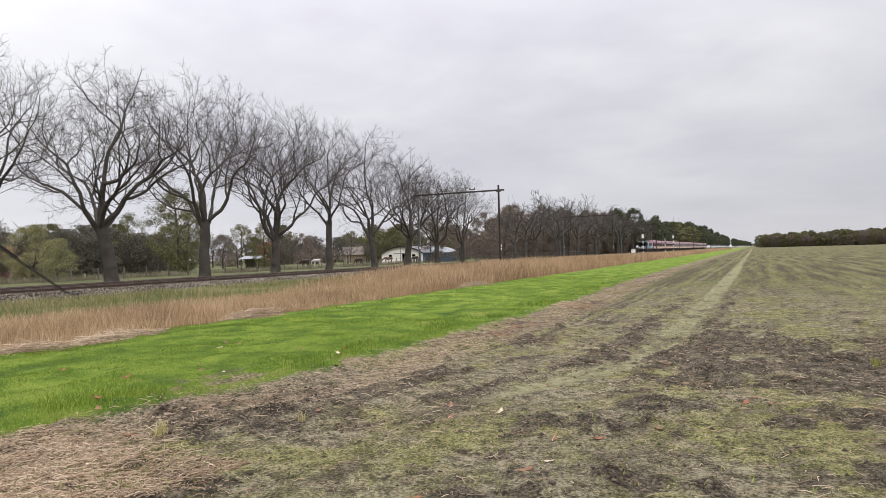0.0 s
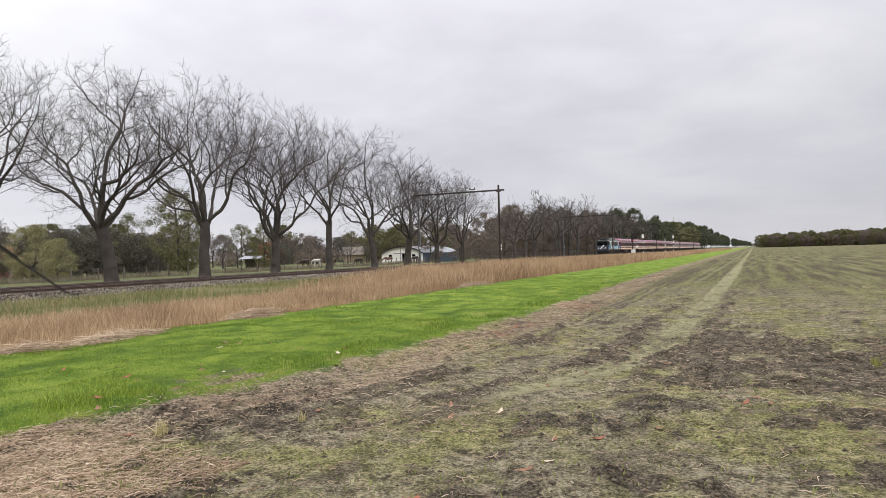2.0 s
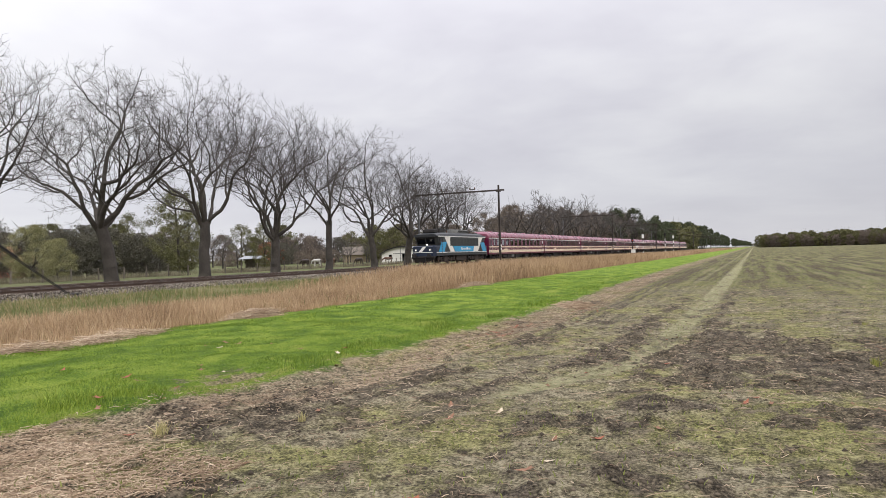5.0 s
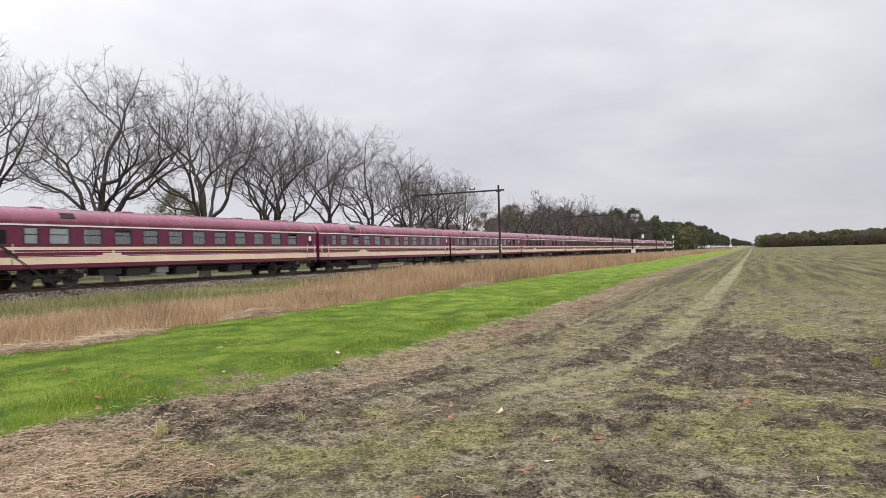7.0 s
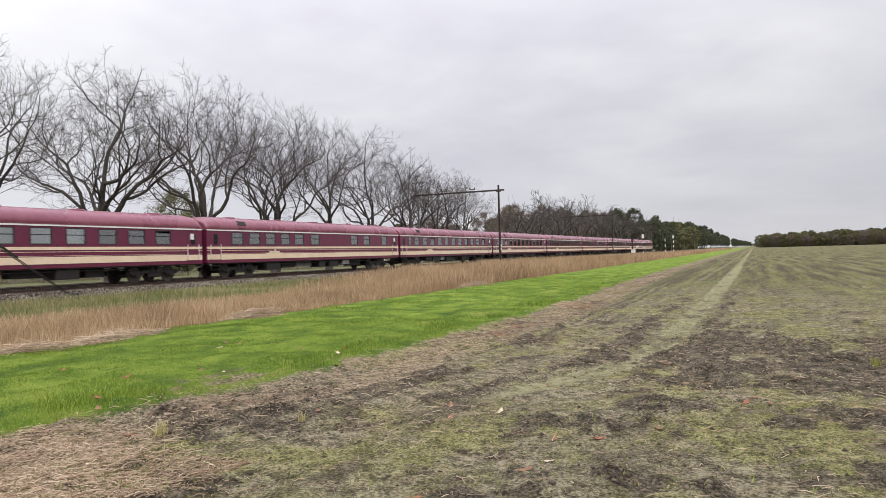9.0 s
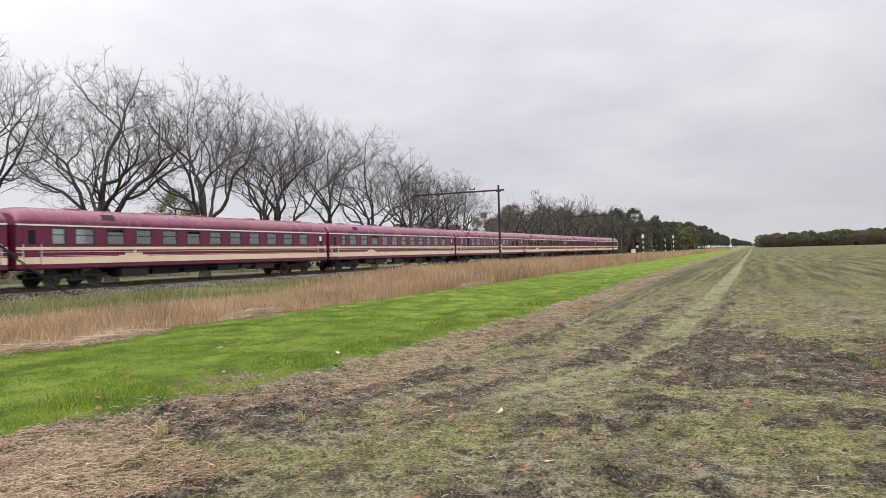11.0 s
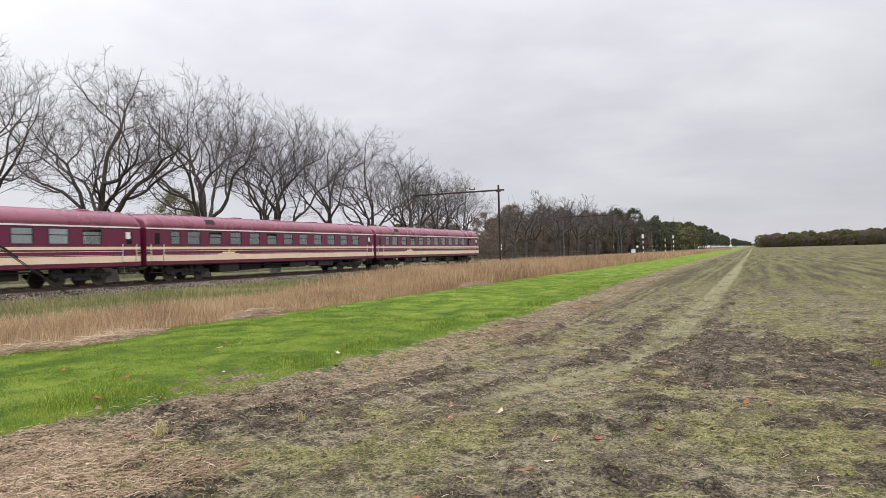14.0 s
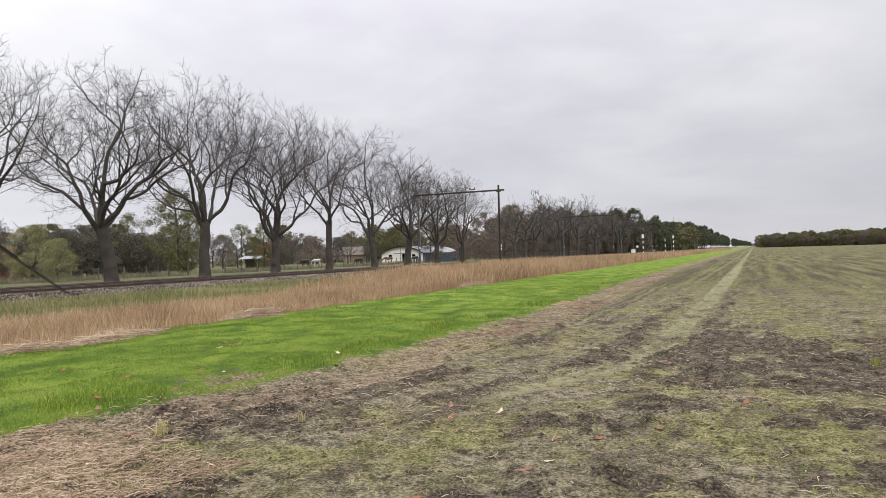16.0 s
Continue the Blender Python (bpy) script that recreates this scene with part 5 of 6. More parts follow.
def build_portal():
    p = thing("catenary_portal", "brown steel overhead-line portal astride the tracks", "portal", "overhead-line portals", pose(-29.5, 83.7, 0.1))
    a = part("mast", lattice_post(10.1), M["post"], p, "rust-brown steel mast")
    b = part("mast", lattice_post(9.85), M["galv"], p, "grey steel mast")
    b.location = (-11.5, 0.2, 0)
    beam = Mesh().box(-12.1, 0.75, -0.09, 0.09, 9.35, 9.55, 0.01)
    part("beam", beam, M["post"], p)
    for x in (-0.0, -11.5):
        part("bracket", Mesh().box(x - 0.3, x + 0.3, -0.13, 0.13, 9.25, 9.35, 0.01), M["post"], p)
    for x in (-3.6, -7.6):
        q = Mesh().rod((x, 0, 9.55), (x, 0, 9.8), 0.03, n=6)
        q.box(x - 0.4, x + 0.4, -0.06, 0.06, 9.72, 9.82, 0.01)
        f = part("wire_hanger", q, M["post"], p)
        for s in (-0.33, 0.33):
            part("insulator", Mesh().disc((x + s, 0, 9.82), "z", [(0, 0.05), (0.05, 0.09), (0.1, 0.05), (0.15, 0.09), (0.2, 0.05)], n=8), M["ceramic"], f)
    for x, z in ((0.16, 2.25), (0.16, 1.85), (-11.34, 2.3)):
        part("mast_plate", Mesh().box(x - 0.03, x + 0.03, -0.14, 0.14, z, z + 0.26, 0.01), M["white"], p, "small white plate")
    for i in range(1, 9):
        copy_thing(p, pose(-29.5, 83.7 + 77.5 * i, 0.1))
    g = thing("guyed_mast", "steel end mast with a twin guy rod", "mast", "", pose(-29.5, 7.0, 0.1))
    part("mast", lattice_post(10.0), M["post"], g)
    for s in (-0.08, 0.08):
        part("guy_rod", Mesh().rod((s, 0.1, 10.75 - 0.1), (s, 15.75, 0.02), 0.022, n=6), M["dark"], g, "dark guy rod")
    part("turnbuckle", Mesh().rod((0, 13.2, 1.85), (0, 12.2, 2.53), 0.05, n=8), M["dark"], g)
    part("anchor_block", Mesh().box(-0.3, 0.3, 15.5, 16.2, -0.2, 0.12, 0.05), M["dark"], g, "dark weathered anchor block")


build_portal()


def build_signals():
    def post(y, h, name, label, stripes, plate, lens=False, x=-29.0):
        s = thing(name, label, "signal", "line-side signals", pose(x, y, 0.05))
        n = 6
        for i in range(n):
            z0, z1 = h * i / n, h * (i + 1) / n
            mat = "white" if (stripes and i % 2 == 0) else "dark"
            part("post_section", Mesh().rod((0, 0, z0), (0, 0, z1), 0.13, n=8), M[mat], s)
        if plate:
            part("sign_plate", Mesh().box(-0.3, 0.3, -0.14, -0.1, h - 0.05, h + 1.1, 0.01), M["white"], s, "white plate")
        if lens:
            part("signal_head", Mesh().box(-0.28, 0.28, -0.2, 0.1, h, h + 1.0, 0.05), M["dark"], s)
            part("lens", Mesh().disc((0, -0.22, h + 0.3), "y", [(-0.02, 0.07), (0.02, 0.09)], n=12), M["redled" if y < 200 else "cabglass"], s, "round lens")
        return s
    post(205, 4.6, "striped_signal_post", "black and white striped post with a white plate", True, True)
    post(287, 5.4, "striped_signal_post", "tall striped post with a white plate", True, True)
    post(259, 6.0, "light_signal", "dark signal head on a striped post", True, False, True)
    post(186, 3.4, "light_signal", "signal showing red on a dark post", False, False, True)
    c = thing("relay_cabinet", "white relay cabinet beside the track", "cabinet", "", pose(-28.6, 184.5, 0.05))
    part("body", Mesh().box(-0.5, 0.5, -0.4, 0.4, 0, 1.5, 0.03), M["white"], c)
    part("lid", Mesh().box(-0.56, 0.56, -0.46, 0.46, 1.5, 1.58, 0.02), M["galv"], c)
    d = thing("round_sign", "small white round line-side sign", "sign", "", pose(-29.2, 195.5, 0.05))
    part("post", Mesh().rod((0, 0, 0), (0, 0, 2.2), 0.05, n=6), M["dark"], d)
    part("disc", Mesh().disc((0, -0.06, 2.2), "y", [(0, 0.3), (0.02, 0.3)], n=16), M["white"], d)


build_signals()


# ---- the farm behind the oaks ----
def build_farm():
    white = plain("whitewashed_boards", (0.55, 0.53, 0.49), (0.78, 0.76, 0.71), 0.8, 0.8, fine=6, relief=0.01)
    blue = plain("blue_grey_sheet_wall", (0.05, 0.075, 0.11), (0.085, 0.12, 0.165), 0.8, 0.6, fine=5)
    sheet = plain("grey_corrugated_roof", (0.21, 0.225, 0.24), (0.33, 0.345, 0.36), 0.6, 0.7, fine=5)
    tile = plain("orange_roof_tiles", (0.24, 0.06, 0.03), (0.40, 0.13, 0.07), 2, 0.8, fine=12)
    brick = plain("red_brick_wall", (0.16, 0.06, 0.04), (0.26, 0.11, 0.08), 2, 0.85, fine=14)
    # barn: local x along the gable, y along the ridge
    b = thing("barn", "white-gabled barn with an arched grey roof and blue side", "barn", "", BARN)
    w, l, ev, rise = 9.0, 20.5, 2.2, 1.4
    arc = [(w * i / 12, ev + rise * (1 - ((i - 6) / 6) ** 2)) for i in range(13)]
    gab = Mesh()
    def slab(x0, x1, z0):
        pts = [(x0, z0)] + [(x1, z0)] + [(x, z) for x, z in reversed(arc) if x0 - 1e-6 <= x <= x1 + 1e-6]
        gab.loft([[(x, 0, z) for x, z in pts], [(x, 0.15, z) for x, z in pts]])
    k = w / 12
    slab(0, 6 * k, 0)
    slab(8 * k, w, 0)
    slab(6 * k, 8 * k, 2.1)
    part("gable_wall", gab, white, b, "white boarded gable with an open doorway")
    part("back_wall", Mesh().loft([[(x, l, z) for x, z in [(0, 0), (w, 0)] + arc[::-1]], [(x, l + 0.15, z) for x, z in [(0, 0), (w, 0)] + arc[::-1]]]), blue, b)
    part("side_wall", Mesh().box(w - 0.15, w, 0.16, l - 0.01, 0, ev - 0.01), blue, b, "blue-grey sheet side")
    part("side_wall", Mesh().box(0, 0.15, 0.16, l - 0.01, 0, ev - 0.01), blue, b)
    top = [(x + (x - w / 2) * 0.05, z + 0.03) for x, z in arc]
    low = [(x, z - 0.1) for x, z in top]
    part("roof", Mesh().loft([[(x, y, z) for x, z in top + low[::-1]] for y in (-0.3, l + 0.4)]), sheet, b, "grey arched sheet roof")
    part("verge_board", Mesh().loft([[(x, y, z) for x, z in [(x, z + 0.01) for x, z in top] + [(x, z - 0.14) for x, z in low[::-1]]] for y in (-0.38, -0.31)]), M["dark"], b)
    for x in (1.6, 6.7):
        part("window", Mesh().box(x, x + 0.7, -0.03, -0.004, 1.5, 1.95), M["cabglass"], b)
    part("door_rail", Mesh().box(2.6, 6.2, -0.06, -0.004, 2.12, 2.2), M["dark"], b)
    part("downpipe", Mesh().rod((4.2, -0.06, 0.1), (4.2, -0.06, 3.4), 0.05, n=6), M["galv"], b)
    s = thing("field_shed", "small open shed with a pale tin roof", "shed", "", SHED)
    for x in (0.1, 3.4):
        for y in (0.1, 2.4):
            part("post", Mesh().box(x, x + 0.12, y, y + 0.12, 0, 1.75 + 0.06 * y), M["wood"], s)
    part("back_wall", Mesh().box(0.1, 3.5, 2.52, 2.58, 0, 1.7), M["wood"], s)
    part("roof", Mesh().loft([[(-0.2, -0.3, 1.7), (3.8, -0.3, 1.7), (3.8, -0.3, 1.76), (-0.2, -0.3, 1.76)], [(-0.2, 2.9, 2.2), (3.8, 2.9, 2.2), (3.8, 2.9, 2.26), (-0.2, 2.9, 2.26)]]), sheet, s, "pale corrugated roof")
    t = thing("low_stable", "low dark timber stable behind the fence", "stable", "", STABLE)
    part("wall", Mesh().box(0, 9, 0, 3.5, 0, 1.5), M["wood"], t)
    part("roof", Mesh().loft([[(-0.3, -0.4, 1.45), (9.3, -0.4, 1.45), (9.3, -0.4, 1.52), (-0.3, -0.4, 1.52)], [(-0.3, 1.75, 2.1), (9.3, 1.75, 2.1), (9.3, 1.75, 2.17), (-0.3, 1.75, 2.17)], [(-0.3, 3.9, 1.45), (9.3, 3.9, 1.45), (9.3, 3.9, 1.52), (-0.3, 3.9, 1.52)]]), M["dark"], t)
    h = thing("farmhouse", "brick farmhouse under an orange tiled roof", "house", "", HOUSE)
    part("wall", Mesh().box(0, 6, 0, 9, 0, 2.2), brick, h)
    part("roof", Mesh().loft([[(-0.4, -0.3, 2.1), (6.4, -0.3, 2.1), (3, -0.3, 4.3)], [(-0.4, 9.3, 2.1), (6.4, 9.3, 2.1), (3, 9.3, 4.3)]]), tile, h, "orange clay tile roof")
    for y in (1.5, 5.5):
        wn = part("window", Mesh().box(6.001, 6.05, y, y + 1.2, 0.9, 1.9, 0.01), M["white"], h)
        part("pane", Mesh().box(6.051, 6.06, y + 0.1, y + 1.1, 1.0, 1.8), M["cabglass"], wn)
    v = thing("farm_cottage", "tan plastered cottage with a low brown roof among trees", "house", "", COTTAGE)
    part("wall", Mesh().box(0, 9, 0, 6, 0, 2.3), plain("tan_plaster", (0.22, 0.17, 0.11), (0.34, 0.27, 0.19), 1.0, 0.85), v)
    part("roof", Mesh().loft([[(-0.4, -0.4, 2.2), (-0.4, 6.4, 2.2), (-0.4, 3, 4.6)], [(9.4, -0.4, 2.2), (9.4, 6.4, 2.2), (9.4, 3, 4.6)]]), M["wood"], v)


def horse(m, coat, label):
    h = thing("horse", label, "horse", "grazing horses", m)
    b = Mesh()
    prof = [(-0.78, 0.12, 1.18), (-0.7, 0.24, 1.15), (-0.4, 0.29, 1.12), (0.1, 0.28, 1.1), (0.5, 0.27, 1.14), (0.72, 0.16, 1.2)]
    b.loft([[(r * 0.85 * math.cos(a), y, z + r * math.sin(a)) for a in [2 * math.pi * i / 10 for i in range(10)]] for y, r, z in prof])
    part("body", b, coat, h, smooth=True)
    n = Mesh().rod((0, 0.6, 1.2), (0, 1.1, 0.95), 0.2, 0.12, n=8)
    part("neck", n, coat, h, smooth=True)
    part("head", Mesh().rod((0, 1.05, 1.02), (0, 1.3, 0.55), 0.12, 0.07, n=8), coat, h)
    for x in (-0.16, 0.16):
        for y in (-0.58, 0.5):
            part("leg", Mesh().rod((x, y, 0), (x, y, 1.05), 0.055, 0.11, n=7), coat, h)
    part("tail", Mesh().rod((0, -0.78, 1.2), (0, -0.9, 0.55), 0.06, 0.02, n=6), M["dark"], h)


def build_fence():
    posts = Mesh().box(-0.06, 0.06, -0.06, 0.06, -0.2, 1.15, 0.015).data("post", M["wood"])
    wire = plain("fence_wire", (0.08, 0.075, 0.07), (0.16, 0.15, 0.14), 3, 0.6, 0.4)
    f = thing("meadow_fence", "wooden post and wire fence across the meadow", "fence")
    rs = random.Random(9)
    ys = [30 + 2.9 * i for i in range(34)]
    for y in ys:
        o = part("post", posts, None, f)
        o.location, o.rotation_euler = (-57.5 + rs.uniform(-0.1, 0.1), y, 0.02), (rs.uniform(-0.05, 0.05), rs.uniform(-0.05, 0.05), 0)
    for z in (0.55, 1.05):
        part("wire", Mesh().rod((-57.5, 30, z), (-57.5, ys[-1], z), 0.008, n=5), wire, f)
    r = thing("paddock_rail", "grey wooden paddock rail before the wood", "fence")
    for i in range(30):
        o = part("post", posts, None, r)
        o.location = (-42.0, 108 + 3 * i, 0.3)
    for z in (0.8, 1.3):
        part("rail", Mesh().box(-41.95, -41.9, 108, 195, z, z + 0.1, 0.01), M["post"], r)


BARN = pose(-69.0, 123.6, -0.15, 0, 0, 3.5)
SHED = pose(-80.5, 94.5, 0, 0, 0, 20)
STABLE = pose(-93, 76.0, 0, 0, 0, 48)
HOUSE = pose(-93.0, 56.5, 0, 0, 0, 34)
COTTAGE = pose(-108, 172.0, 0, 0, 0, 40)
build_farm()
build_fence()
COAT = {"dark": plain("dark_bay_coat", (0.02, 0.014, 0.011), (0.05, 0.032, 0.024), 3, 0.6), "brown": plain("chestnut_coat", (0.06, 0.03, 0.018), (0.12, 0.06, 0.035), 3, 0.6), "white": plain("grey_coat", (0.4, 0.38, 0.35), (0.6, 0.58, 0.54), 3, 0.6)}
for hx, hy, turn, ck, lab in ((-67.8, 95.6, 80, "dark", "dark bay horse grazing behind the fence"), (-62.3, 103.6, 70, "dark", "dark bay horse grazing behind the fence"), (-66.0, 100.5, 100, "brown", "chestnut horse grazing in the meadow"), (-64.9, 118.9, 120, "brown", "chestnut horse standing by the barn"), (-58.3, 117.4, 60, "dark", "dark horse standing by the barn"), (-74, 108, 90, "white", "grey horse grazing in the meadow")):
    horse(pose(hx, hy, 0.02, 0, 0, turn), COAT[ck], lab)


# ---- reeds, grass, litter ----
def blades(rs, x, y, z, h, w, lean, heads=0.0):
    """Curved tapering blades: two quads and a tip each."""
    n = len(x)
    a = rs.rand(n) * 2 * np.pi
    side = np.stack([np.cos(a), np.sin(a), np.zeros(n)], -1)
    ld = rs.rand(n) * 2 * np.pi
    l = lean * rs.rand(n) * h
    bend = np.stack([np.cos(ld) * l, np.sin(ld) * l, np.zeros(n)], -1)
    p0 = np.stack([x, y, z], -1)
    up = np.stack([np.zeros(n), np.zeros(n), h], -1)
    rows = []
    for t, k in ((0.0, 1.0), (0.45, 0.85), (0.8, 0.6 + heads)):
        c = p0 + up * (t - 0.0) + bend * t * t
        rows += [c - side * (w * k)[:, None] / 2, c + side * (w * k)[:, None] / 2]
    tip = p0 + up + bend
    v = np.stack(rows + [tip], 1)
    i = np.arange(n)[:, None] * 7
    q = np.concatenate([i + np.array([0, 1, 3, 2]), i + np.array([2, 3, 5, 4])])
    t = i + np.array([4, 5, 6])
    tri = np.concatenate([q[:, [0, 1, 2]], q[:, [0, 2, 3]], t])
    return v.reshape(-1, 3), tri


def build_reeds():
    rs = np.random.RandomState(21)
    straw = per_island("dry_reed", [(0.08, (0.14, 0.09, 0.05)), (0.45, (0.37, 0.25, 0.142)), (0.95, (0.62, 0.47, 0.29))], 0.8)
    green = per_island("rough_bank_grass", [(0.1, (0.05, 0.07, 0.018)), (0.42, (0.14, 0.165, 0.045)), (0.62, (0.22, 0.19, 0.09)), (0.95, (0.42, 0.32, 0.19))], 0.8)

    def zone(n, y0, y1, x0, x1, w, dry=True):
        y = y0 + (y1 - y0) * rs.rand(n)
        x = x0 + (x1 - x0) * rs.rand(n)
        edge = -11.9 - 0.9 * lattice(y * 0.16, y * 0 + 7.7) - 0.5 * lattice(y * 0.9, y * 0 + 2.2)
        keep = (x < edge) & (x > -1.6 * y - 1)
        patch = lattice(x * 0.3 + 5, y * 0.22)
        keep &= patch > (0.12 if dry else 0.3)
        if dry:
            keep &= rs.rand(n) > 0.92 * smooth_np(-x, 17.5, 20.5) * (1 - smooth_np(y, 24, 42))
        x, y, patch = x[keep], y[keep], patch[keep]
        z = ground_z(x, y)
        top = (0.28 + 0.70 * smooth_np(y, 22, 42)) * (0.8 + 0.35 * lattice(x * 0.4, y * 0.3)) - 0.25 * smooth_np(y, 60, 200)
        top = top - 0.5 * smooth_np(x, -13.2, -12.0)
        h = np.clip(top - z, 0.3, 2.2) * (0.7 + 0.4 * rs.rand(len(x)))
        if not dry:
            h = (0.10 + 0.28 * rs.rand(len(x))) * (1 + 1.6 * smooth_np(x, -19.0, -16.0) * rs.rand(len(x)))
        return blades(rs, x, y, z - 0.03, h, w * (0.6 + 0.8 * rs.rand(len(x))), 0.5 if dry else 0.7, 0.5 if dry else 0)

    def joined(name, zones, mat, label, cat):
        V, F, o = [], [], 0
        for v, f in zones:
            V.append(v)
            F.append(f + o)
            o += len(v)
        solid(name, bulk(name, np.concatenate(V), np.concatenate(F), mat), None, label, cat, kind="stuff")

    joined("reeds", [zone(62000, 5, 30, -20.5, -11.9, 0.0085), zone(60000, 30, 90, -22, -11.9, 0.014), zone(30000, 90, 240, -23, -12, 0.045), zone(9000, 240, 480, -24, -12.5, 0.10)], straw, "dense dry tan reeds in the ditch", "reeds")
    joined("bank_grass", [zone(30000, 8, 45, -27.2, -13.0, 0.016, False), zone(9000, 45, 120, -27.4, -20, 0.035, False)], green, "rough green and tan grass on the track bank", "grass")


build_reeds()


def build_verge():
    rs = np.random.RandomState(33)
    lush = per_island("lush_green_grass", [(0.1, (0.05, 0.10, 0.012)), (0.5, (0.13, 0.21, 0.018)), (0.95, (0.28, 0.35, 0.05))], 0.7)
    V, F, o = [], [], 0
    for n, y0, y1, h, w in ((120000, 3, 14, 0.036, 0.005), (46000, 14, 40, 0.034, 0.010), (6000, 40, 120, 0.03, 0.03)):
        y = y0 + (y1 - y0) * rs.rand(n) ** 1.2
        x = -12.6 + 8.4 * rs.rand(n)
        keep = (x < grass_edge(y) + 0.4 * (lattice(y * 1.3, x * 0.8) - 0.45)) & (x > -12.3 - 0.5 * lattice(y * 0.9, y * 0 + 2.2))
        keep &= (rs.rand(n) > 0.85 * scar(x, y)) & (x > -1.6 * y - 1)
        x, y = x[keep], y[keep]
        tall = lattice(x * 1.1 + 4, y * 1.0)
        hh = h * (0.6 + 0.8 * rs.rand(len(x))) * (0.7 + 1.1 * np.clip(tall - 0.55, 0, 1) * 2.5)
        hh *= 1 + 1.3 * np.exp(-((x - grass_edge(y) + 0.45) / 0.5) ** 2) * smooth_np(lattice(y * 0.9, x * 0.9 + 9.1), 0.4, 0.7)
        v, f = blades(rs, x, y, ground_z(x, y) - 0.01, hh, w * (0.6 + 0.8 * rs.rand(len(x))), 0.9)
        V.append(v)
        F.append(f + o)
        o += len(v)
    solid("verge_grass", bulk("verge_grass", np.concatenate(V), np.concatenate(F), lush), None, "lush bright green grass of the verge", "grass", kind="stuff")


build_verge()


def lumps(rs, x, y, z, r, flat=0.6):
    n = len(x)
    base = np.array([(1, 0, 0), (0, 1, 0), (-1, 0, 0), (0, -1, 0), (0, 0, 1), (0, 0, -0.6)], float)
    tri = np.array([(0, 1, 4), (1, 2, 4), (2, 3, 4), (3, 0, 4), (1, 0, 5), (2, 1, 5), (3, 2, 5), (0, 3, 5)])
    a = rs.rand(n) * 6.28
    c, s = np.cos(a), np.sin(a)
    b = base[None] * (0.55 + 0.9 * rs.rand(n, 6, 1)) + 0.3 * (rs.rand(n, 6, 3) - 0.5)
    b = np.stack([b[..., 0] * c[:, None] - b[..., 1] * s[:, None], b[..., 0] * s[:, None] + b[..., 1] * c[:, None], b[..., 2] * flat], -1)
    v = np.stack([x, y, z], -1)[:, None] + b * r[:, None, None]
    return v.reshape(-1, 3), (tri[None] + 6 * np.arange(n)[:, None, None]).reshape(-1, 3)


def sticks(rs, x, y, z, ln, r):
    """Short three-sided straws lying about, bent once."""
    n = len(x)
    a = rs.rand(n) * 6.28
    d = np.stack([np.cos(a), np.sin(a), 0.25 * (rs.rand(n) - 0.35)], -1) * ln[:, None]
    p = np.stack([x, y, z], -1)
    side = np.stack([-np.sin(a), np.cos(a), np.zeros(n)], -1)
    mid = p + d * 0.5 + side * (ln * 0.12 * rs.randn(n))[:, None] + np.array((0, 0, 1.0)) * (0.012 * rs.rand(n))[:, None]
    V = []
    for c in (p, mid, p + d):
        for k in range(3):
            t = 2 * math.pi * k / 3
            V.append(c + side * (r * math.cos(t))[:, None] + np.array((0, 0, 1.0)) * (r * math.sin(t))[:, None])
    v = np.stack(V, 1)
    q = []
    for lv in (0, 3):
        for k in range(3):
            m = (k + 1) % 3
            q += [(lv + k, lv + m, lv + m + 3), (lv + k, lv + m + 3, lv + k + 3)]
    return v.reshape(-1, 3), (np.array(q)[None] + 9 * np.arange(n)[:, None, None]).reshape(-1, 3)


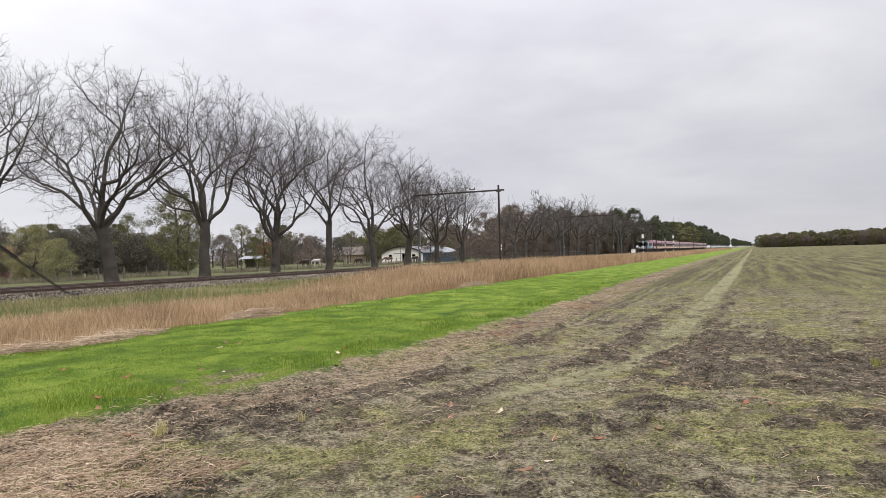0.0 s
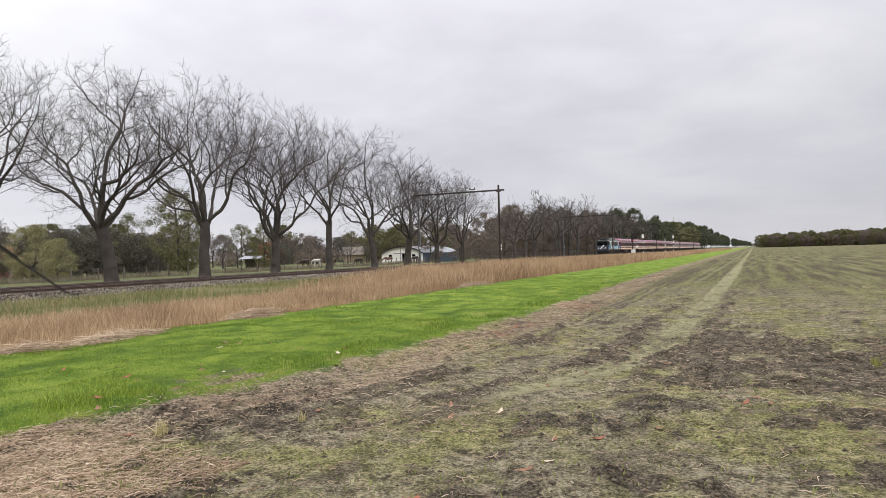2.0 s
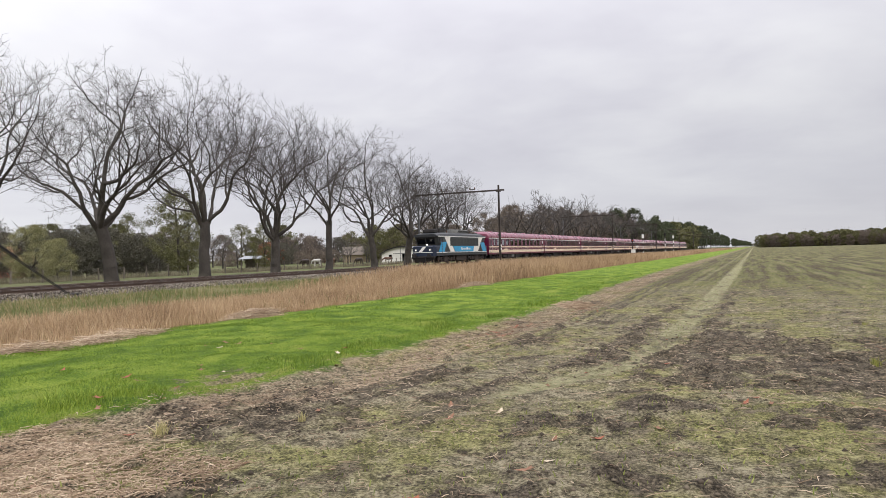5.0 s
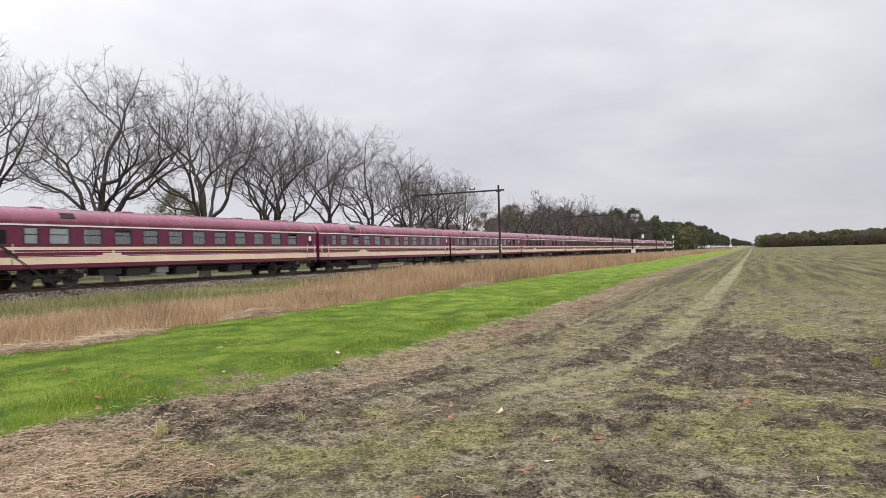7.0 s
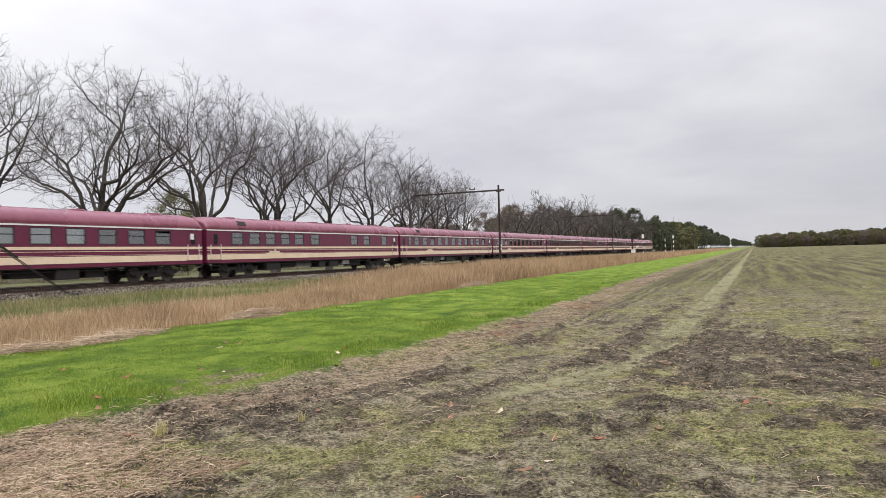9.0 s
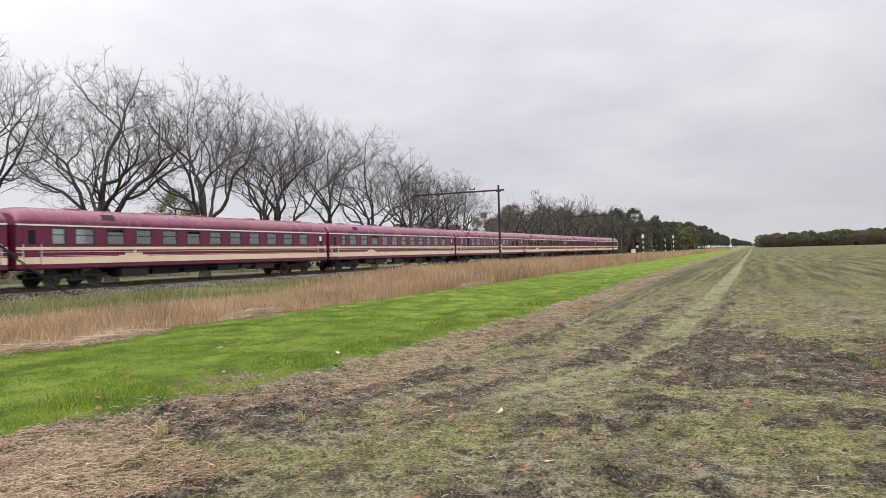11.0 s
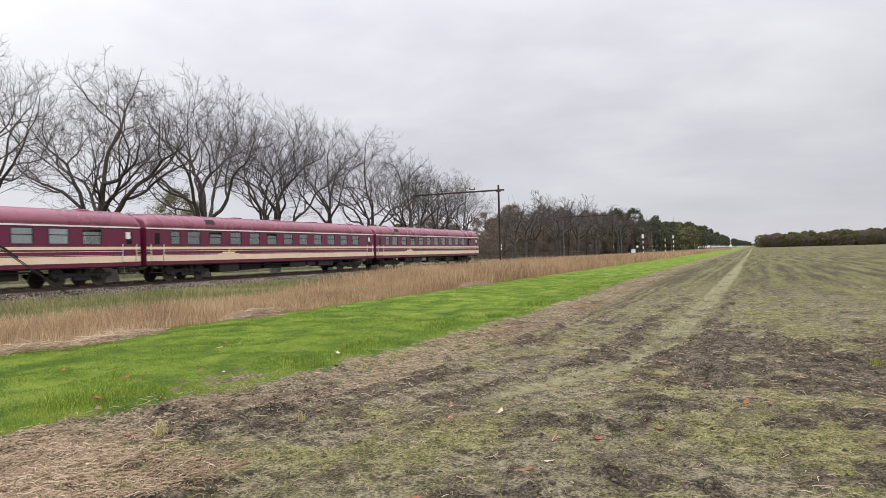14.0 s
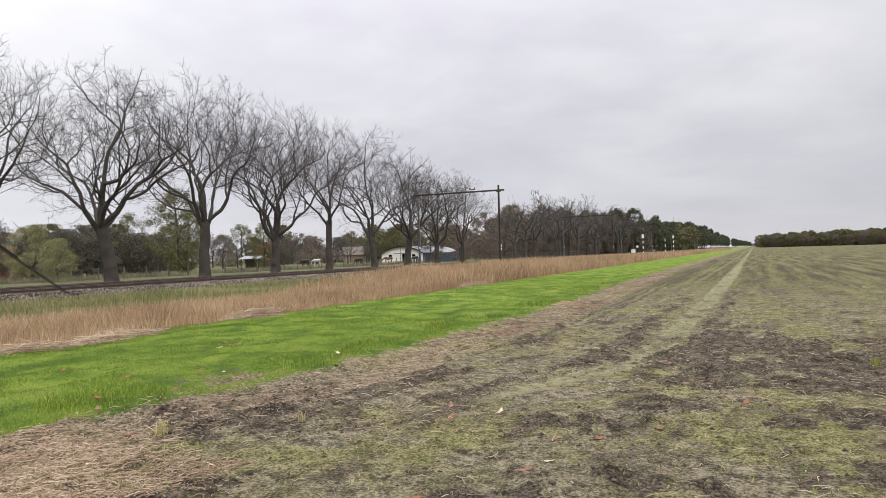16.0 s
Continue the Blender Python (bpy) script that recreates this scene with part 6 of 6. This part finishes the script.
def build_litter():
    rs = np.random.RandomState(55)
    def spot(n, y0, y1, x0, x1, pw=1.6):
        y = y0 + (y1 - y0) * rs.rand(n) ** pw
        return x0 + (x1 - x0) * rs.rand(n) * 1.0 + 0.0 * y, y
    # soil clods, thick on the dark patches
    x, y = spot(150000, 3, 26, -6, 4)
    keep = (x > grass_edge(y) + 0.1) & (rs.rand(len(x)) < (0.07 + 0.45 * tilled(x, y)) * (1 - smooth_np(y, 13, 25)))
    x, y = x[keep], y[keep]
    clod = per_island("dark_soil_clod", [(0.1, (0.03, 0.023, 0.016)), (0.5, (0.085, 0.067, 0.048)), (0.95, (0.19, 0.155, 0.11))], 0.95)
    v, f = lumps(rs, x, y, ground_z(x, y), 0.004 + 0.026 * rs.rand(len(x)) ** 4)
    solid("soil_clods", bulk("soil_clods", v, f, clod), None, "dark crumbled soil clods on the field", "soil", kind="stuff")
    # straw and stalks
    x, y = spot(46000, 3, 30, -6.4, 5)
    den = lattice(x * 0.7 + 2, y * 0.5)
    near = np.exp(-((x + 5.2) / 1.2) ** 2 - ((y - 3.4) / 1.0) ** 2) + 0.4 * tilled(x, y) * lattice(x * 1.3 + 4, y * 1.3)
    keep = (x > grass_edge(y) - 0.2) & ((rs.rand(len(x)) < 0.16 + 0.6 * np.clip(den - 0.5, 0, 1) * 2) | (rs.rand(len(x)) < near)) & (rs.rand(len(x)) < 1.1 - smooth_np(y, 12, 29))
    x2, y2 = -6.0 + 2.4 * rs.rand(9000) ** 1.2, 2.7 + 1.6 * rs.rand(9000) ** 1.6
    t = rs.rand(6000) ** 1.3
    y3 = 4 + 40 * t
    x3 = grass_edge(y3) + 0.15 + 1.1 * rs.rand(6000)
    x, y = np.concatenate([x[keep], x2, x3]), np.concatenate([y[keep], y2, y3])
    stalk = per_island("dry_straw", [(0.1, (0.17, 0.11, 0.07)), (0.5, (0.42, 0.31, 0.21)), (0.95, (0.72, 0.59, 0.43))], 0.85)
    v, f = sticks(rs, x, y, ground_z(x, y) + 0.008, 0.03 + 0.13 * rs.rand(len(x)) ** 2.2, 0.0015 + 0.002 * rs.rand(len(x)))
    solid("straw_litter", bulk("straw_litter", v, f, stalk), None, "dry straw and broken stalks strewn on the soil", "straw", kind="stuff")
    # small green seedlings
    x, y = spot(9000, 3, 34, -5, 5)
    keep = (x > grass_edge(y) + 0.3) & (lattice(x * 0.6, y * 0.5 + 3) > 0.45) & (rs.rand(len(x)) < 1.1 - smooth_np(y, 12, 33))
    x, y = x[keep], y[keep]
    sprig = per_island("seedling_green", [(0.1, (0.10, 0.13, 0.03)), (0.5, (0.18, 0.21, 0.05)), (0.95, (0.32, 0.33, 0.10))], 0.8)
    v, f = blades(rs, x, y, ground_z(x, y) - 0.005, 0.018 + 0.035 * rs.rand(len(x)), 0.007 + 0.006 * rs.rand(len(x)), 1.2)
    solid("seedlings", bulk("seedlings", v, f, sprig), None, "sparse small green seedlings in the field", "seedlings", kind="stuff")
    # fallen oak leaves, each one a thing with lobes
    leaf_mats = [plain("fallen_leaf_brown", (0.16, 0.075, 0.04), (0.30, 0.15, 0.085), 20, 0.8), plain("fallen_leaf_pale", (0.42, 0.33, 0.22), (0.62, 0.52, 0.38), 20, 0.8), plain("fallen_leaf_rust", (0.20, 0.06, 0.03), (0.34, 0.12, 0.06), 20, 0.8)]
    def leaf_mesh(mat, curl):
        n = 22
        ring = []
        for i in range(n):
            a = 2 * math.pi * i / n
            r = 0.055 * (1 + 0.28 * math.cos(5 * a)) * (1.25 if abs(math.cos(a)) > 0.8 else 0.85)
            px, py = r * math.cos(a) * 1.35, r * math.sin(a) * 0.75
            ring.append((px, py, 0.012 + curl * (px * px + py * py) * 60 * 0.05))
        m = Mesh()
        m.loft([ring, [(a, b, c + 0.0015) for a, b, c in ring]])
        return m.data("fallen_leaf", mat)
    kinds = [leaf_mesh(leaf_mats[0], 0.6), leaf_mesh(leaf_mats[1], 0.4), leaf_mesh(leaf_mats[2], 0.8)]
    words = ["curled brown fallen oak leaf on the soil", "pale dry fallen oak leaf on the soil", "rust-coloured fallen leaf on the ground"]
    r2 = random.Random(12)
    for i in range(130):
        k = r2.choice((0, 0, 0, 1, 2))
        if i < 62:
            y = 3.2 + 13 * r2.random() ** 1.5
            x = r2.uniform(-5.8, 0.2 + 0.45 * y)
        elif i < 80:
            y = 4 + 6 * r2.random()
            x = r2.uniform(-8.5, -5.8)
        else:
            x, y = (-4.55 + r2.gauss(0, 0.16), 13.4 + r2.gauss(0, 0.7)) if i < 115 else (-3.95 + r2.gauss(0, 0.2), 17.5 + r2.gauss(0, 0.8))
            k = r2.choice((0, 2))
        z = float(ground_z(x, y)) + (0.0 if x > float(grass_edge(y)) else 0.04)
        ob = new("fallen_leaf", kinds[k])
        s = r2.uniform(0.4, 0.8)
        ob.matrix_basis = pose(x, y, z, r2.uniform(-12, 12), r2.uniform(-12, 12), r2.uniform(0, 360)) @ Matrix.Scale(s, 4)
        tagged(ob, words[k], "leaf", "fallen leaves")


build_litter()


def build_heaps():
    """Small heaps of cut reed along the ditch edge."""
    rs = np.random.RandomState(71)
    stalk = bpy.data.materials["dry_straw"]
    for x, y, rx, ry, h, n in ((-12.0, 14.6, 0.5, 0.9, 0.24, 1500), (-11.5, 9.8, 0.45, 1.0, 0.14, 1100), (-11.4, 8.0, 0.3, 0.6, 0.16, 600), (-12.1, 30.5, 0.6, 1.2, 0.22, 900), (-4.6, 19.0, 0.35, 0.8, 0.12, 700)):
        a, r = rs.rand(n) * 6.28, np.sqrt(rs.rand(n))
        px, py = x + np.cos(a) * r * rx, y + np.sin(a) * r * ry
        z = ground_z(px, py) + h * (1 - r ** 2) * rs.rand(n)
        v, f = sticks(rs, px, py, z, 0.12 + 0.3 * rs.rand(n), np.full(n, 0.004))
        solid("straw_heap", bulk("straw_heap", v, f, stalk), None, "flattened heap of cut dry reed on grass", "straw heap", "straw heaps", kind="stuff")


build_heaps()


def build_meadow_growth():
    rs = np.random.RandomState(81)
    herb = per_island("dry_meadow_herbs", [(0.1, (0.08, 0.068, 0.045)), (0.5, (0.17, 0.15, 0.10)), (0.95, (0.30, 0.27, 0.19))], 0.85)
    n = 26000
    y = 34 + 95 * rs.rand(n)
    x = -58.2 - 7 * rs.rand(n) ** 1.5
    keep = lattice(x * 0.3, y * 0.2) > 0.35
    x, y = x[keep], y[keep]
    v, f = blades(rs, x, y, ground_z(x, y) - 0.02, 0.12 + 0.55 * rs.rand(len(x)) ** 2, 0.014 + 0.012 * rs.rand(len(x)), 0.9, 0.6)
    solid("meadow_herbs", bulk("meadow_herbs", v, f, herb), None, "dry grey-brown herbs along the meadow fence", "herbs", kind="stuff")


build_meadow_growth()


def build_tufts():
    """Single grass tufts that stand out on the soil and the verge edge."""
    rs = np.random.RandomState(91)
    pale = per_island("pale_tuft_grass", [(0.1, (0.22, 0.19, 0.08)), (0.5, (0.42, 0.37, 0.17)), (0.95, (0.6, 0.54, 0.3))], 0.8)
    weed = per_island("yellow_green_weed", [(0.1, (0.14, 0.16, 0.03)), (0.5, (0.25, 0.26, 0.05)), (0.95, (0.36, 0.36, 0.09))], 0.8)
    lush = bpy.data.materials["lush_green_grass"]
    for x, y, r, h, n, mat, label in ((-4.85, 4.6, 0.05, 0.13, 70, pale, "pale dry grass tuft on dark soil"), (-4.0, 5.5, 0.04, 0.12, 40, pale, "pale dry grass tuft on dark soil"), (1.34, 10.1, 0.06, 0.11, 60, weed, "yellow-green weed tuft in the field"), (1.86, 15.2, 0.05, 0.08, 40, weed, "yellow-green weed tuft in the field"), (-6.55, 5.1, 0.3, 0.15, 520, lush, "thick dark green grass tuft at the verge edge"), (-6.35, 5.75, 0.22, 0.13, 360, lush, "thick dark green grass tuft at the verge edge"), (-6.0, 9.9, 0.25, 0.12, 300, lush, "thick dark green grass tuft at the verge edge"), (-5.75, 12.6, 0.3, 0.13, 320, lush, "thick dark green grass tuft at the verge edge"), (-5.55, 15.5, 0.3, 0.13, 320, lush, "thick dark green grass tuft at the verge edge"), (-5.4, 19.5, 0.35, 0.13, 300, lush, "thick dark green grass tuft at the verge edge")):
        a, q = rs.rand(n) * 6.28, np.sqrt(rs.rand(n)) * r
        px, py = x + np.cos(a) * q, y + np.sin(a) * q * 1.5
        v, f = blades(rs, px, py, ground_z(px, py) - 0.01, h * (0.5 + 0.6 * rs.rand(n)), np.full(n, 0.007), 1.1)
        solid("grass_tuft", bulk("grass_tuft", v, f, mat), None, label, "grass tuft", "grass tufts")


build_tufts()


# ---- the motion ----
def train_y(t):
    """The front end of the first coach along the track."""
    return JOINT_AT - SPEED * (t - 6.3)


def motions():
    times = [0.0, 4.0, 8.0, 12.0, 16.0]
    walk(LOCO, [(t, pose(TRACK_X, train_y(t), RAIL_Z)) for t in times])
    for i, c in enumerate(COACHES):
        walk(c, [(t, pose(TRACK_X, train_y(t) + 26.4 * i, RAIL_Z)) for t in times])


motions()
